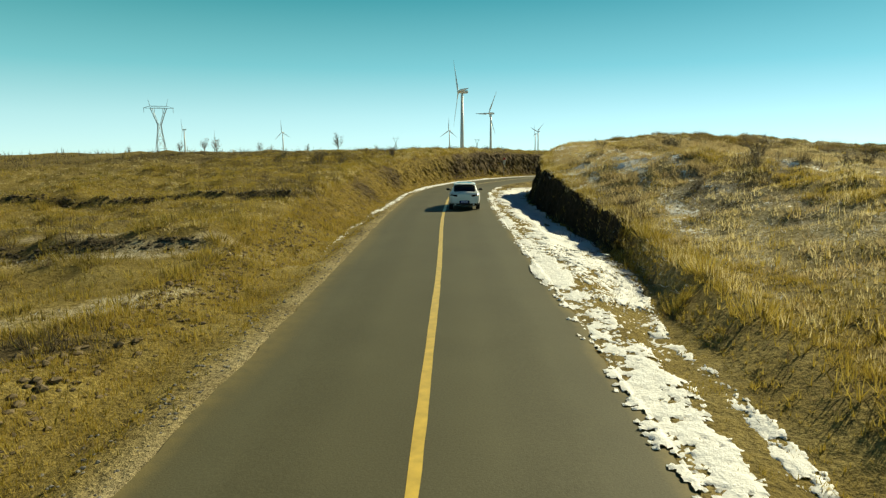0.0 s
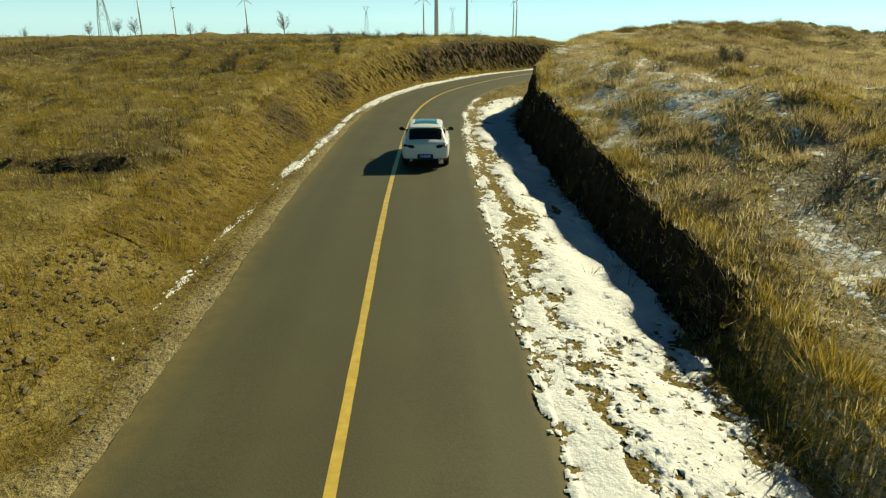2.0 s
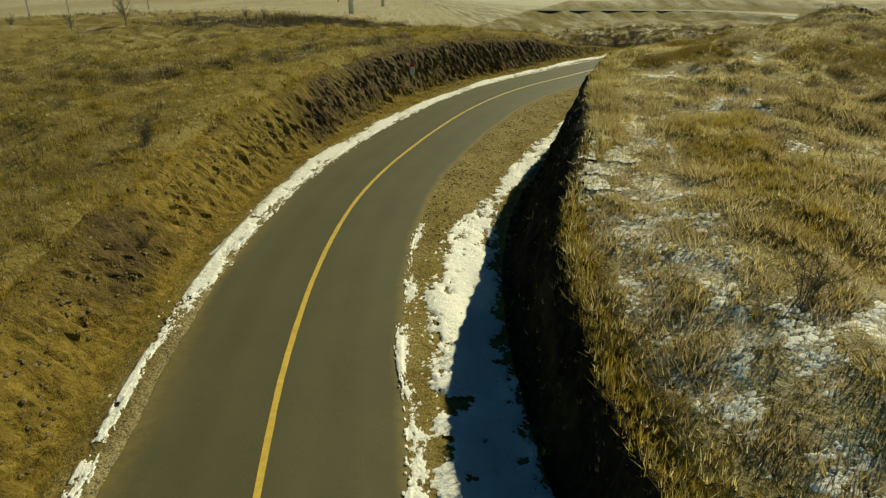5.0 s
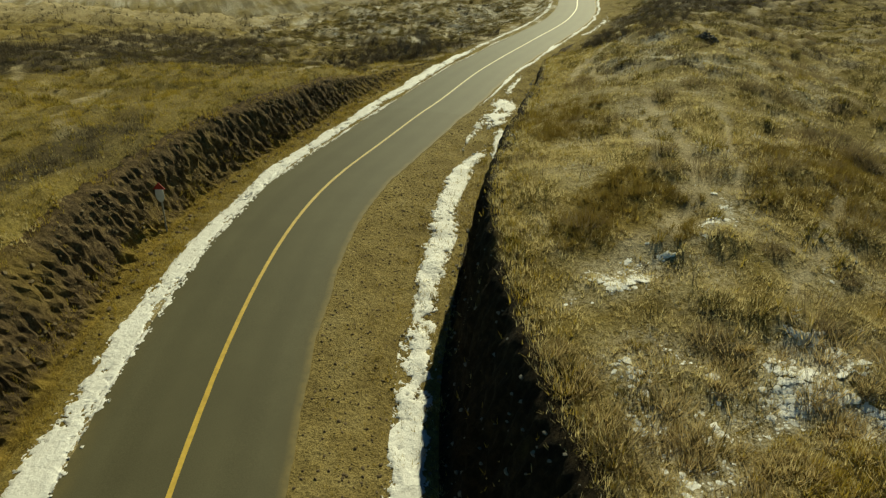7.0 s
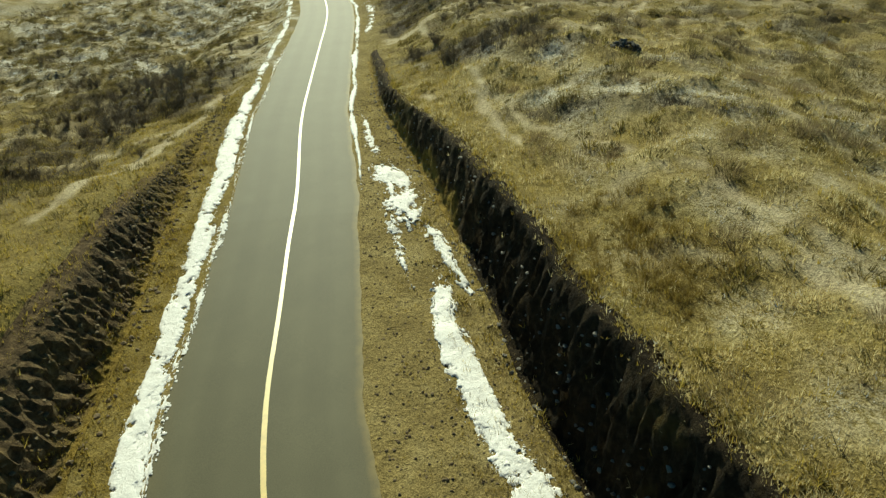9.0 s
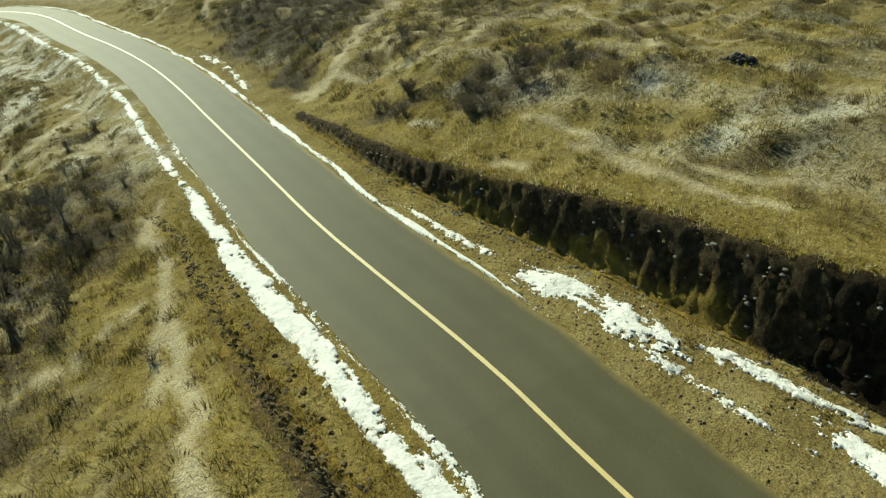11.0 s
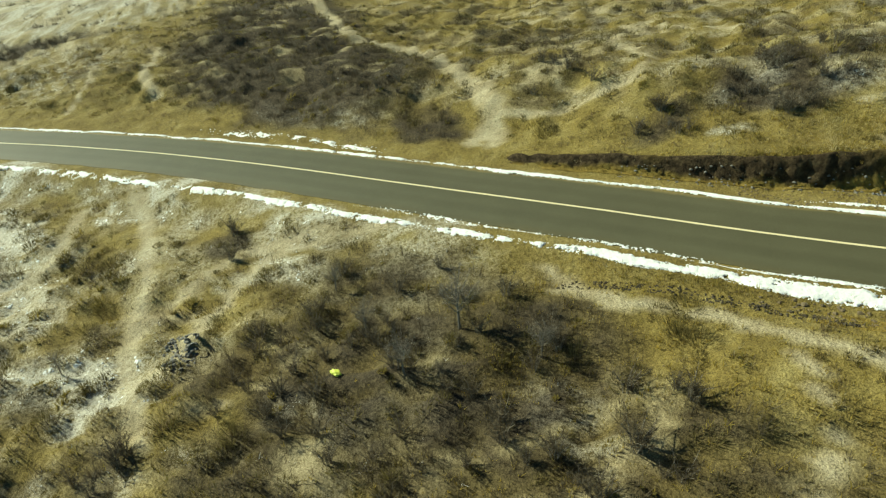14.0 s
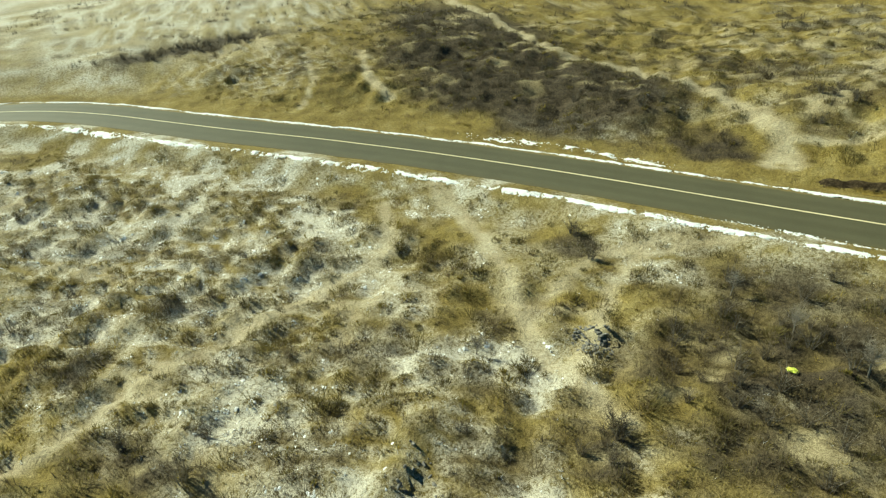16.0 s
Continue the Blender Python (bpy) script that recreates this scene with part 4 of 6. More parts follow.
def meadow(name, seed, n, s_range, d_range, h0, width, count, material, label, patch, clump=0, radius=0.3, inner=0.0, shy=0.6, ditch=0.7):
    rng, x, y, z, s, d, frost, brush, path, dome = scatter(seed, n, s_range, d_range, clump, radius, inner)
    a = np.abs(d)
    edge = np.where(d > 0, ROAD_R, -ROAD_L)
    k = ease(edge + np.where(d > 0, 0.35, 0.12), edge + np.where(d > 0, 1.2, 0.8), a) * (1 - 0.97 * path) * (1 - 0.93 * on_face(s, d)) * np.where((seed == 302) | (seed == 304), 1 - 0.85 * blobs(x, y, LUSH) * (y > 58), 1) * (1 - shy * frost) * (1 - (0.5 + 0.35 * (y > 78)) * brush)
    k = k * (1 - ditch * (d > 0) * (1 - ease(r_foot(s) - 0.5, r_foot(s), a)) * ease(5, 20, s) * (1 - ease(58, 70, s)))
    k = k * patch(x, y)
    m = rng.uniform(0, 1, len(x)) < k
    x, y, z, s, d, a, dome = (q[m] for q in (x, y, z, s, d, a, dome))
    top = np.where(d > 0, r_top(s), l_top(s))
    lip = 0.6 * np.exp(-((a - top - 0.35) / 0.45) ** 2) * (s < 75)
    verge = np.where(d > 0, 1 - ease(4.5, 6.5, a), 1 - ease(3.6, 4.6, a))
    h = h0 * (0.75 + 0.35 * ripple(x, y, 2.3, seed + 1) + 0.7 * lip) * (1 - 0.5 * verge * (lip < 0.3)) * (0.55 + 0.6 * dome)
    h = np.clip(h, 0.05, 0.6)
    return blades(name, np.stack([x, y, z], -1), h, width, np.full(len(h), 1.0), count, material, label, "grass", seed)


def on_hummocks(x, y):
    return 0.08 + 0.92 * ease(-0.1, 0.45, mounds(x, y))


meadow("straw_grass", 300, 56000, (-4, 56), (-22, 10), 0.22, 0.019, 5, STRAW, "tufts of dry golden straw grass", lambda x, y: (0.5 + 0.5 * ease(-0.3, 0.5, ripple(x, y, 3.7, 301))) * (1 - 0.75 * (x < -6.6) * (y < 18.5)))
meadow("upper_straw_grass", 301, 46000, (52, 120), (-22, 10), 0.24, 0.028, 4, STRAW, "tufts of dry golden grass beside the bend", lambda x, y: (0.5 + 0.5 * ease(-0.3, 0.5, ripple(x, y, 3.7, 301))) * (1 - 0.65 * (y > 100) * ease(27, 34, x)))
meadow("bleached_grass", 302, 50000, (-4, 50), (6, 26), 0.24, 0.019, 5, PALE, "bleached beige grass on the hillside", lambda x, y: 0.5 + 0.5 * ease(-0.3, 0.5, ripple(x, y, 3.1, 303)), shy=0.75)
meadow("wispy_grass", 304, 36000, (46, 112), (6, 28), 0.26, 0.018, 5, PALE, "wispy pale straw on top of the cutting", lambda x, y: 0.45 + 0.55 * ease(-0.3, 0.5, ripple(x, y, 3.1, 303)), shy=0.45)
meadow("hilltop_straw", 344, 52000, (50, 82), (8.6, 20), 0.17, 0.017, 5, PALE, "dense low straw on the hill inside the bend", lambda x, y: (0.55 + 0.45 * ease(-0.3, 0.4, ripple(x, y, 2.1, 345))) * (1 - blobs(x, y, LUSH)), 5, 0.12, shy=0.4)
meadow("ridge_straw", 348, 13000, (16, 62), (11.7, 14.4), 0.27, 0.018, 6, STRAW, "golden grass along the crest of the hillside", lambda x, y: 0.6 + 0.4 * ease(-0.3, 0.4, ripple(x, y, 2.3, 349)), 5, 0.12, shy=0.5)
meadow("field_straw", 352, 30000, (20, 80), (-30, -6.8), 0.2, 0.024, 5, PALE, "pale tan grass of the open field", lambda x, y: 0.35 + 0.65 * ease(-0.3, 0.4, ripple(x, y, 2.7, 353)), 5, 0.14)
meadow("straw_tussocks", 305, 110000, (-4, 125), (-24, 24), 0.36, 0.025, 6, STRAW, "thick tussocks of tall golden grass", lambda x, y: np.maximum(0.4 * blobs(x, y, LUSH) * (y < 58), np.where(x > 4.5, 0.12, 0.2 + 0.7 * ease(-0.3, 0.4, ripple(x, y, 7, 306)))) * (1 - 0.65 * (y > 100) * ease(27, 34, x)), 12, 0.28)
meadow("olive_tussocks", 310, 150000, (-4, 180), (-36, 30), 0.32, 0.027, 5, OLIVE, "low tussocks of dull olive-brown winter grass", lambda x, y: np.maximum(0.9 * blobs(x, y, LUSH) * (y < 58), (1 - blobs(x, y, LUSH)) * on_hummocks(x, y) * (0.5 + 0.5 * ease(-0.3, 0.5, ripple(x, y, 9, 311))) * open_slope(x, y) * np.where((x > 4) & (y < 66), 0.3, 1)), 12, 0.3)
meadow("brown_tussocks", 315, 230000, (-4, 180), (-34, 30), 0.28, 0.022, 5, BROWN, "soft brown tussocks between patches of frost", lambda x, y: on_hummocks(x, y) * np.where(y > 100, 0.9 * open_slope(x, y), np.where((x > 4) & (y < 75), 0.2 + 0.35 * ease(24, 34, y) * (1 - ease(46, 56, y)), 0.2)), 12, 0.28, shy=0.2)
meadow("pale_grass", 320, 62000, (90, 190), (-38, 40), 0.19, 0.034, 4, WEATHERED, "tufts of pale dry grass on the slope", lambda x, y: (0.3 + 0.7 * ease(-0.2, 0.5, ripple(x, y, 2.9, 321))) * open_slope(x, y), shy=0.5)
meadow("golden_mats", 322, 95000, (112, 190), (-40, -5), 0.2, 0.034, 4, OLIVE, "closed mats of golden-olive grass on the frosty slope", lambda x, y: mats(x, y) * on_slope(x, y), 5, 0.16, shy=0.3)
meadow("ditch_grass", 328, 14000, (2, 64), (3.15, 3.75), 0.2, 0.014, 4, STRAW, "line of dead grass between the snow strips", lambda x, y: 0.3 + 0.7 * ease(-0.3, 0.4, ripple(x, y, 2.1, 329)), 6, 0.08, ditch=0.0)
meadow("snow_stubble", 331, 9000, (2, 64), (4.0, 5.2), 0.2, 0.014, 4, BROWN, "dead stems poking through the ditch snow", lambda x, y: 0.15 + 0.85 * ease(0.1, 0.6, ripple(x, y, 1.8, 332)), 8, 0.1, ditch=0.0)
meadow("shoulder_grass", 333, 42000, (0, 100), (-6.4, -3.45), 0.17, 0.018, 4, STRAW, "golden grass on the road shoulder and the foot of the bank", lambda x, y: 0.45 + 0.55 * ease(-0.3, 0.4, ripple(x, y, 1.9, 334)))
meadow("lip_grass", 339, 15000, (0, 54), (5.9, 7.7), 0.17, 0.012, 7, STRAW, "band of golden grass along the lip of the cutting", lambda x, y: 0.55 + 0.45 * ease(-0.3, 0.4, ripple(x, y, 2.3, 340)), 5, 0.12, shy=0.2)
meadow("verge_grass", 326, 36000, (56, 114), (2.6, 8.2), 0.13, 0.016, 4, OLIVE, "short olive grass on the trampled verge", lambda x, y: 0.25 + 0.75 * ease(-0.2, 0.5, ripple(x, y, 1.7, 327)))
meadow("russet_grass", 342, 60000, (58, 100), (8, 24), 0.36, 0.015, 8, RUSSET, "dense patch of tall russet grass on the hilltop", lambda x, y: blobs(x, y, LUSH), 6, 0.15, shy=0.0)
meadow("verge_straw", 335, 16000, (56, 114), (2.7, 8.2), 0.12, 0.03, 4, PALE, "bleached stems lying over the rutted verge", lambda x, y: ease(0.0, 0.6, ripple(x, y, 1.3, 336)), 5, 0.12)
meadow("edge_straw", 337, 16000, (84, 125), (-5.8, -3.0), 0.15, 0.026, 4, OLIVE, "low olive grass between the snow and the ditch", lambda x, y: 0.3 + 0.7 * ease(-0.2, 0.5, ripple(x, y, 1.7, 338)), 5, 0.15)
meadow("far_grass", 330, 30000, (-10, 200), (-85, 85), 0.36, 0.05, 5, STRAW, "distant clumps of dry grass", lambda x, y: ease(-0.4, 0.4, ripple(x, y, 6, 331)) * (1 - 0.95 * (x > 85) * (y > 140)), 6, 0.5, 24)


def tussocks(name, seed, n, s_range, d_range, radius, height, count, width, material, label, likely):
    """Cushions of stiff winter grass: every one a low dome of blades that lean out from its middle."""
    rng = np.random.default_rng(seed)
    s, d = rng.uniform(*s_range, n), rng.uniform(*d_range, n)
    x, y = along(s, d)
    s, d = station(x, y)
    frost, brush, path = covers(x, y, s, d)
    k = likely(x, y, s, d) * (1 - 0.95 * path) * (1 - on_face(s, d)) * ease(4.6, 6.2, np.abs(d)) * (np.abs(np.abs(d) - np.where(d > 0, r_top(s), l_top(s))) > 0.35)
    m = rng.uniform(0, 1, n) < k
    x, y = x[m], y[m]
    z = terrain(x, y)
    slope = (terrain(x + 0.3, y) - z) / 0.3, (terrain(x, y + 0.3) - z) / 0.3
    r = radius * np.clip(rng.lognormal(0, 0.38, len(x)), 0.45, 2.2)
    x, y, z, gx_, gy_, r = (np.repeat(q, count) for q in (x, y, z, *slope, r))
    rho, a = np.sqrt(rng.uniform(0, 1, len(x))), rng.uniform(0, 2 * np.pi, len(x))
    ox, oy = r * rho * np.cos(a), 0.85 * r * rho * np.sin(a)
    h = height * (r / radius) ** 0.6 * (1 - 0.72 * rho ** 2) * rng.uniform(0.7, 1.2, len(x))
    base = np.stack([x + ox, y + oy, z + ox * gx_ + oy * gy_ - 0.03], -1)
    lean = h * (0.15 + 0.75 * rho)
    tip = base + np.stack([np.cos(a) * lean, np.sin(a) * lean, h], -1) + rng.normal(0, 0.02, base.shape)
    b = rng.uniform(0, np.pi, len(x))
    side = np.stack([np.cos(b), np.sin(b), 0 * b], -1) * (width * rng.uniform(0.6, 1.3, len(x)) / 2)[:, None]
    v = np.stack([base - side, base + side, tip], 1)
    f = np.arange(len(x))[:, None] * 3 + [0, 1, 2]
    return tagged(new(name, mesh_from(name, v.reshape(-1, 3), f, material)), label, "grass", kind="stuff")


tussocks("slope_cushions", 360, 4700, (92, 186), (-42, -4.8), 0.34, 0.24, 75, 0.034, DULL, "rounded dark olive tussocks on the frosty slope", lambda x, y, s, d: (0.15 + 0.5 * ease(-0.3, 0.4, ripple(x, y, 6, 361))) * np.where(on_slope(x, y), 1.05, 1))
tussocks("slope_bushes", 384, 720, (108, 180), (-38, -6), 0.6, 0.42, 150, 0.032, DULL, "domed dark bushes of dead weeds on the slope", lambda x, y, s, d: 0.08 + 0.75 * ease(0.0, 0.4, ripple(x, y, 8, 385)))
tussocks("hill_cushions", 365, 5600, (60, 182), (7, 46), 0.42, 0.25, 85, 0.036, DULL, "dull olive cushions of grass on the uneven hill", lambda x, y, s, d: (0.12 + 0.6 * ease(-0.1, 0.5, ripple(x, y, 7, 366))) * (0.2 + 0.8 * ease(86, 100, s)) * (1 - blobs(x, y, LUSH)))
tussocks("bank_cushions", 370, 900, (-4, 36), (6.8, 26), 0.26, 0.24, 60, 0.024, TAN, "brown tufts standing out of the frosted hillside", lambda x, y, s, d: 0.15 + 0.5 * ease(-0.3, 0.4, ripple(x, y, 4, 371)))
tussocks("lip_tussocks", 382, 520, (5, 26), (4.6, 7.6), 0.34, 0.4, 110, 0.02, STRAW, "rounded golden tussocks along the edge of the ditch", lambda x, y, s, d: 0.8 * np.exp(-((d - r_top(s) - 0.1) / 0.4) ** 2))
tussocks("frost_bushes", 372, 2300, (28, 66), (7, 26), 0.36, 0.3, 90, 0.024, TAN, "soft rounded brown tufts in rows between streaks of snow", lambda x, y, s, d: 0.08 + 0.85 * (1 - ease(-0.25, 0.2, ripple(0.3 * s, d, 1.5, 95))))
tussocks("hill_bushes", 374, 520, (62, 116), (9.5, 40), 0.6, 0.42, 300, 0.014, BROWN, "round bushes of brown weeds on the hilltop", lambda x, y, s, d: 0.1 + 0.8 * ease(0.0, 0.5, ripple(x, y, 9, 373)))
tussocks("field_cushions", 375, 1500, (-2, 92), (-26, -6.6), 0.32, 0.3, 60, 0.034, OLIVE, "brown tufts of dead weeds in the rough field", lambda x, y, s, d: 0.1 + 0.6 * ease(-0.1, 0.5, ripple(x, y, 6, 376)))
tussocks("gold_cushions", 380, 3600, (60, 158), (-36, 36), 0.3, 0.26, 50, 0.05, OLIVE, "golden olive cushions of grass", lambda x, y, s, d: 0.5 * ease(-0.1, 0.5, ripple(x, y, 5, 381)))


def frosted(name, label, seed, n, s_range, d_range, h0, width):
    """Short stems white with frost, in the hollows where it lies."""
    rng, x, y, z, s, d, frost, brush, path, dome = scatter(seed, n, s_range, d_range, 9, 0.2)
    m = rng.uniform(0, 1, len(x)) < frost * ease(4.3, 5.5, np.abs(d)) * (1 - on_face(s, d))
    h = h0 * (0.4 + 0.7 * dome[m]) * rng.uniform(0.6, 1.3, m.sum())
    return blades(name, np.stack([x, y, z], -1)[m], h, width, np.full(len(h), 1.5), 4, FROSTED, label, "frost", seed, 0.8)


def crumbs(name, label, seed, n, s_range, d_range, size):
    """Thin flakes of old snow caught in the hollows."""
    rng, x, y, z, s, d, frost, brush, path, dome = scatter(seed, n, s_range, d_range, 12, 0.22)
    m = rng.uniform(0, 1, n // 12 * 12) < ease(0.35, 0.85, frost) * ease(4.3, 5.5, np.abs(d)) * (1 - on_face(s, d)) * (1 - ease(0.0, 0.5, mounds(x, y)))
    x, y, z = x[m], y[m], z[m]
    k, sx, sy = len(x), (terrain(x + 0.2, y) - z) / 0.2, (terrain(x, y + 0.2) - z) / 0.2
    a = np.linspace(0, 2 * np.pi, 6, endpoint=False)[None] + rng.uniform(0, 1, (k, 1))
    r = size * np.minimum(rng.lognormal(0, 0.45, (k, 1)), 2.2) * rng.uniform(0.5, 1.3, (k, 6))
    ox, oy = r * np.cos(a), 0.8 * r * np.sin(a)
    rim = np.stack([x[:, None] + ox, y[:, None] + oy, z[:, None] + ox * sx[:, None] + oy * sy[:, None] - 0.012], -1)
    peak = np.stack([x, y, z + rng.uniform(0.015, 0.035, k)], -1)[:, None]
    i = np.arange(6)
    f = np.stack([np.full(6, 6), i, (i + 1) % 6], -1)[None] + 7 * np.arange(k)[:, None, None]
    return tagged(new(name, mesh_from(name, np.concatenate([rim, peak], 1).reshape(-1, 3), f.reshape(-1, 3), SNOW, True)), label, "snow", kind="stuff")


crumbs("hill_snow", "flecks of old snow between the brown tufts of the hillside", 346, 100000, (16, 78), (6.8, 22), 0.075)
crumbs("slope_snow", "thin flecks of snow over the frosty slope", 347, 34000, (110, 190), (-38, -5), 0.06)
frosted("frosted_grass", "grass stems white with frost between brown tufts", 340, 90000, (-2, 110), (4.3, 26), 0.14, 0.026)
frosted("frosted_slope_grass", "frosted stems on the rough slope", 345, 70000, (104, 180), (-40, 14), 0.13, 0.03)
frosted("frosted_field_grass", "streaks of frosted grass in the open field", 350, 30000, (0, 70), (-24, -5), 0.12, 0.026)


def brushwood(name, seed, n, s_range, d_range, h0, width, count, label, inner=0.0):
    """Leafless shrubs: bundles of thin twigs that fan out from clustered roots."""
    rng, x, y, z, s, d, frost, brush, path, dome = scatter(seed, n, s_range, d_range, 10, 0.32 + inner * 0.015, inner)
    a = np.abs(d)
    k = brush * ease(4.2, 6, a) * (1 - on_face(s, d))
    m = rng.uniform(0, 1, len(x)) < k
    p = np.stack([x, y, z], -1)[m]
    h = h0 * (0.35 + 0.75 * dome[m]) * rng.uniform(0.6, 1.2, m.sum())
    return blades(name, p, h, width, np.full(len(h), 1.2), count, TWIG, label, "brushwood", seed, 0.35)


brushwood("brushwood", 400, 215000, (-4, 200), (-36, 36), 0.72, 0.018, 6, "leafless grey-brown shrubs in dense thickets")
brushwood("far_brushwood", 410, 120000, (-10, 210), (-120, 100), 1.0, 0.05, 5, "distant leafless brown thickets", 32)


# ---------------------------------------------------------------- building helpers for things
def part(name, bm, material, parent=None, label=""):
    """Link a bmesh as one mesh object, under a thing if one is given."""
    me = bpy.data.meshes.new(name)
    bmesh.ops.recalc_face_normals(bm, faces=bm.faces)
    bm.to_mesh(me)
    bm.free()
    me.materials.append(material)
    ob = new(name, me)
    if parent:
        ob.parent = parent
    if label:
        ob["label"] = label
    return ob


def tube(bm, points, radii, sides=8, cap=True):
    """A tapered tube through the points."""
    rings = []
    pts = [Vector(p) for p in points]
    for i, (p, r) in enumerate(zip(pts, radii)):
        w = (pts[min(i + 1, len(pts) - 1)] - pts[max(i - 1, 0)]).normalized()
        u = w.orthogonal().normalized()
        v = w.cross(u)
        rings.append([bm.verts.new(p + r * (math.cos(2 * math.pi * k / sides) * u + math.sin(2 * math.pi * k / sides) * v)) for k in range(sides)])
    for a, b in zip(rings[:-1], rings[1:]):
        for k in range(sides):
            bm.faces.new((a[k], a[(k + 1) % sides], b[(k + 1) % sides], b[k]))
    if cap:
        bm.faces.new(rings[0])
        bm.faces.new(rings[-1])
    return bm


def rounded_box(bm, size, m=Matrix(), bevel=0.01, segments=2):
    made = bmesh.ops.create_cube(bm, size=1, matrix=m @ Matrix.Diagonal((*size, 1)))
    vs = set(made["verts"])
    edges = [e for e in bm.edges if e.verts[0] in vs and e.verts[1] in vs]
    bmesh.ops.bevel(bm, geom=edges, offset=bevel, segments=segments, affect="EDGES", clamp_overlap=True)
    return bm


def smooth(ob):
    ob.data.polygons.foreach_set("use_smooth", [True] * len(ob.data.polygons))
    return ob


# ---------------------------------------------------------------- car
CAR_PAINT = plain("white_car_paint", (0.82, 0.83, 0.82), 0.25, 0, 0.03, 0.8, 0.6)
DARK_GLASS = plain("tinted_glass", (0.012, 0.014, 0.016), 0.06, 0, 0.2, 0.5, 0.7)
ROOF_GLASS = plain("sunroof_glass", (0.02, 0.035, 0.045), 0.05, 0, 0.2, 0.5, 0.8)
BLACK_TRIM = plain("black_trim", (0.018, 0.018, 0.018), 0.55, 0, 0.3, 0.1)
RUBBER = plain("tyre_rubber", (0.02, 0.02, 0.02), 0.85, 0, 0.3, 0.05)
ALLOY = plain("alloy", (0.45, 0.45, 0.46), 0.3, 0.9, 0.1, 0.1)
LAMP_RED = plain("tail_lamp_plastic", (0.05, 0.008, 0.008), 0.15, 0, 0.4, 0.1, 0.6)
PLATE_BLUE = plain("plate_blue", (0.02, 0.06, 0.5), 0.4, 0, 0.1, 0.05)
PLATE_WHITE = plain("plate_white", (0.75, 0.75, 0.75), 0.5, 0, 0.1, 0.02)


def car_surface():
    """Half-sections of the body shell along its length (y forward), from the sill to the middle of the roof."""
    ys = np.array([-2.36, -2.33, -2.26, -2.16, -2.0, -1.84, -1.70, -1.55, -1.2, -0.6, 0.0, 0.45, 0.75, 1.05, 1.35, 1.75, 2.1, 2.28, 2.35])
    wf = np.array([0.8, 0.87, 0.93, 0.95, 0.96, 0.98, 0.99, 0.995, 1.0, 1.0, 1.0, 1.0, 1.0, 0.99, 0.98, 0.95, 0.86, 0.72, 0.55])
    belt = np.array([0.92, 0.98, 1.02, 1.04, 1.05, 1.05, 1.05, 1.04, 1.03, 1.02, 1.01, 1.0, 1.0, 1.0, 0.98, 0.93, 0.84, 0.76, 0.68])
    roof = np.array([0.95, 1.01, 1.06, 1.11, 1.27, 1.42, 1.535, 1.575, 1.6, 1.62, 1.61, 1.56, 1.44, 1.24, 1.08, 1.01, 0.9, 0.8, 0.7])
    edge = np.array([0.66, 0.72, 0.76, 0.76, 0.72, 0.685, 0.65, 0.64, 0.645, 0.66, 0.66, 0.66, 0.68, 0.72, 0.78, 0.76, 0.68, 0.56, 0.44])
    sill = np.array([0.42, 0.38, 0.34, 0.3, 0.27, 0.26, 0.25, 0.25, 0.25, 0.25, 0.25, 0.25, 0.25, 0.25, 0.25, 0.26, 0.28, 0.32, 0.36])
    y = np.unique(np.concatenate([np.linspace(-2.36, -1.5, 26), np.linspace(-1.5, 1.4, 52), np.linspace(1.4, 2.35, 22)]))

    def g(t):
        v = np.interp(y, ys, t)
        for _ in range(2):
            v[1:-1] = (v[:-2] + 2 * v[1:-1] + v[2:]) / 4
        return v
    wf, belt, roof, edge, sill = (g(t) for t in (wf, belt, roof, edge, sill))
    cols = [(0.78 * wf, sill), (0.9 * wf, sill + 0.06), (0.945 * wf, sill + 0.2), (0.96 * wf, (sill + belt) / 2 + 0.05), (0.955 * wf, belt - 0.14), (0.925 * wf, belt - 0.04), (0.87 * wf, belt),
            (np.minimum(0.845 * wf, 0.85 * wf), belt + np.minimum(0.02, 0.3 * (roof - belt))), (edge + 0.04, roof - np.minimum(0.11, 0.35 * (roof - belt))), (edge, roof - np.minimum(0.055, 0.2 * (roof - belt))), (edge * 0.86, roof - np.minimum(0.02, 0.1 * (roof - belt))), (edge * 0.5, roof + 0.008), (0 * edge, roof + 0.018)]
    key = np.array(cols)                         # rows, (x, z), stations
    rows = np.linspace(0, len(cols) - 1, 49)
    x = np.array([np.interp(rows, range(len(cols)), key[:, 0, k]) for k in range(len(y))])
    z = np.array([np.interp(rows, range(len(cols)), key[:, 1, k]) for k in range(len(y))])
    for _ in range(2):
        x[:, 1:-1] = (x[:, :-2] + 2 * x[:, 1:-1] + x[:, 2:]) / 4
        z[:, 1:-1] = (z[:, :-2] + 2 * z[:, 1:-1] + z[:, 2:]) / 4
    full_x = np.concatenate([x, -x[:, -2::-1]], 1)
    full_z = np.concatenate([z, z[:, -2::-1]], 1)
    full_y = np.broadcast_to(y[:, None], full_x.shape).copy()
    # the tail and nose bulge a little around mid height
    full_y -= 0.05 * ease(-2.0, -2.36, full_y) * np.clip((full_z - 0.5) / 0.4, 0, 1) * (1 - np.clip((full_z - 0.95) / 0.1, 0, 1))
    row = np.concatenate([rows, rows[-2::-1]])
    return full_x, full_y, full_z, row


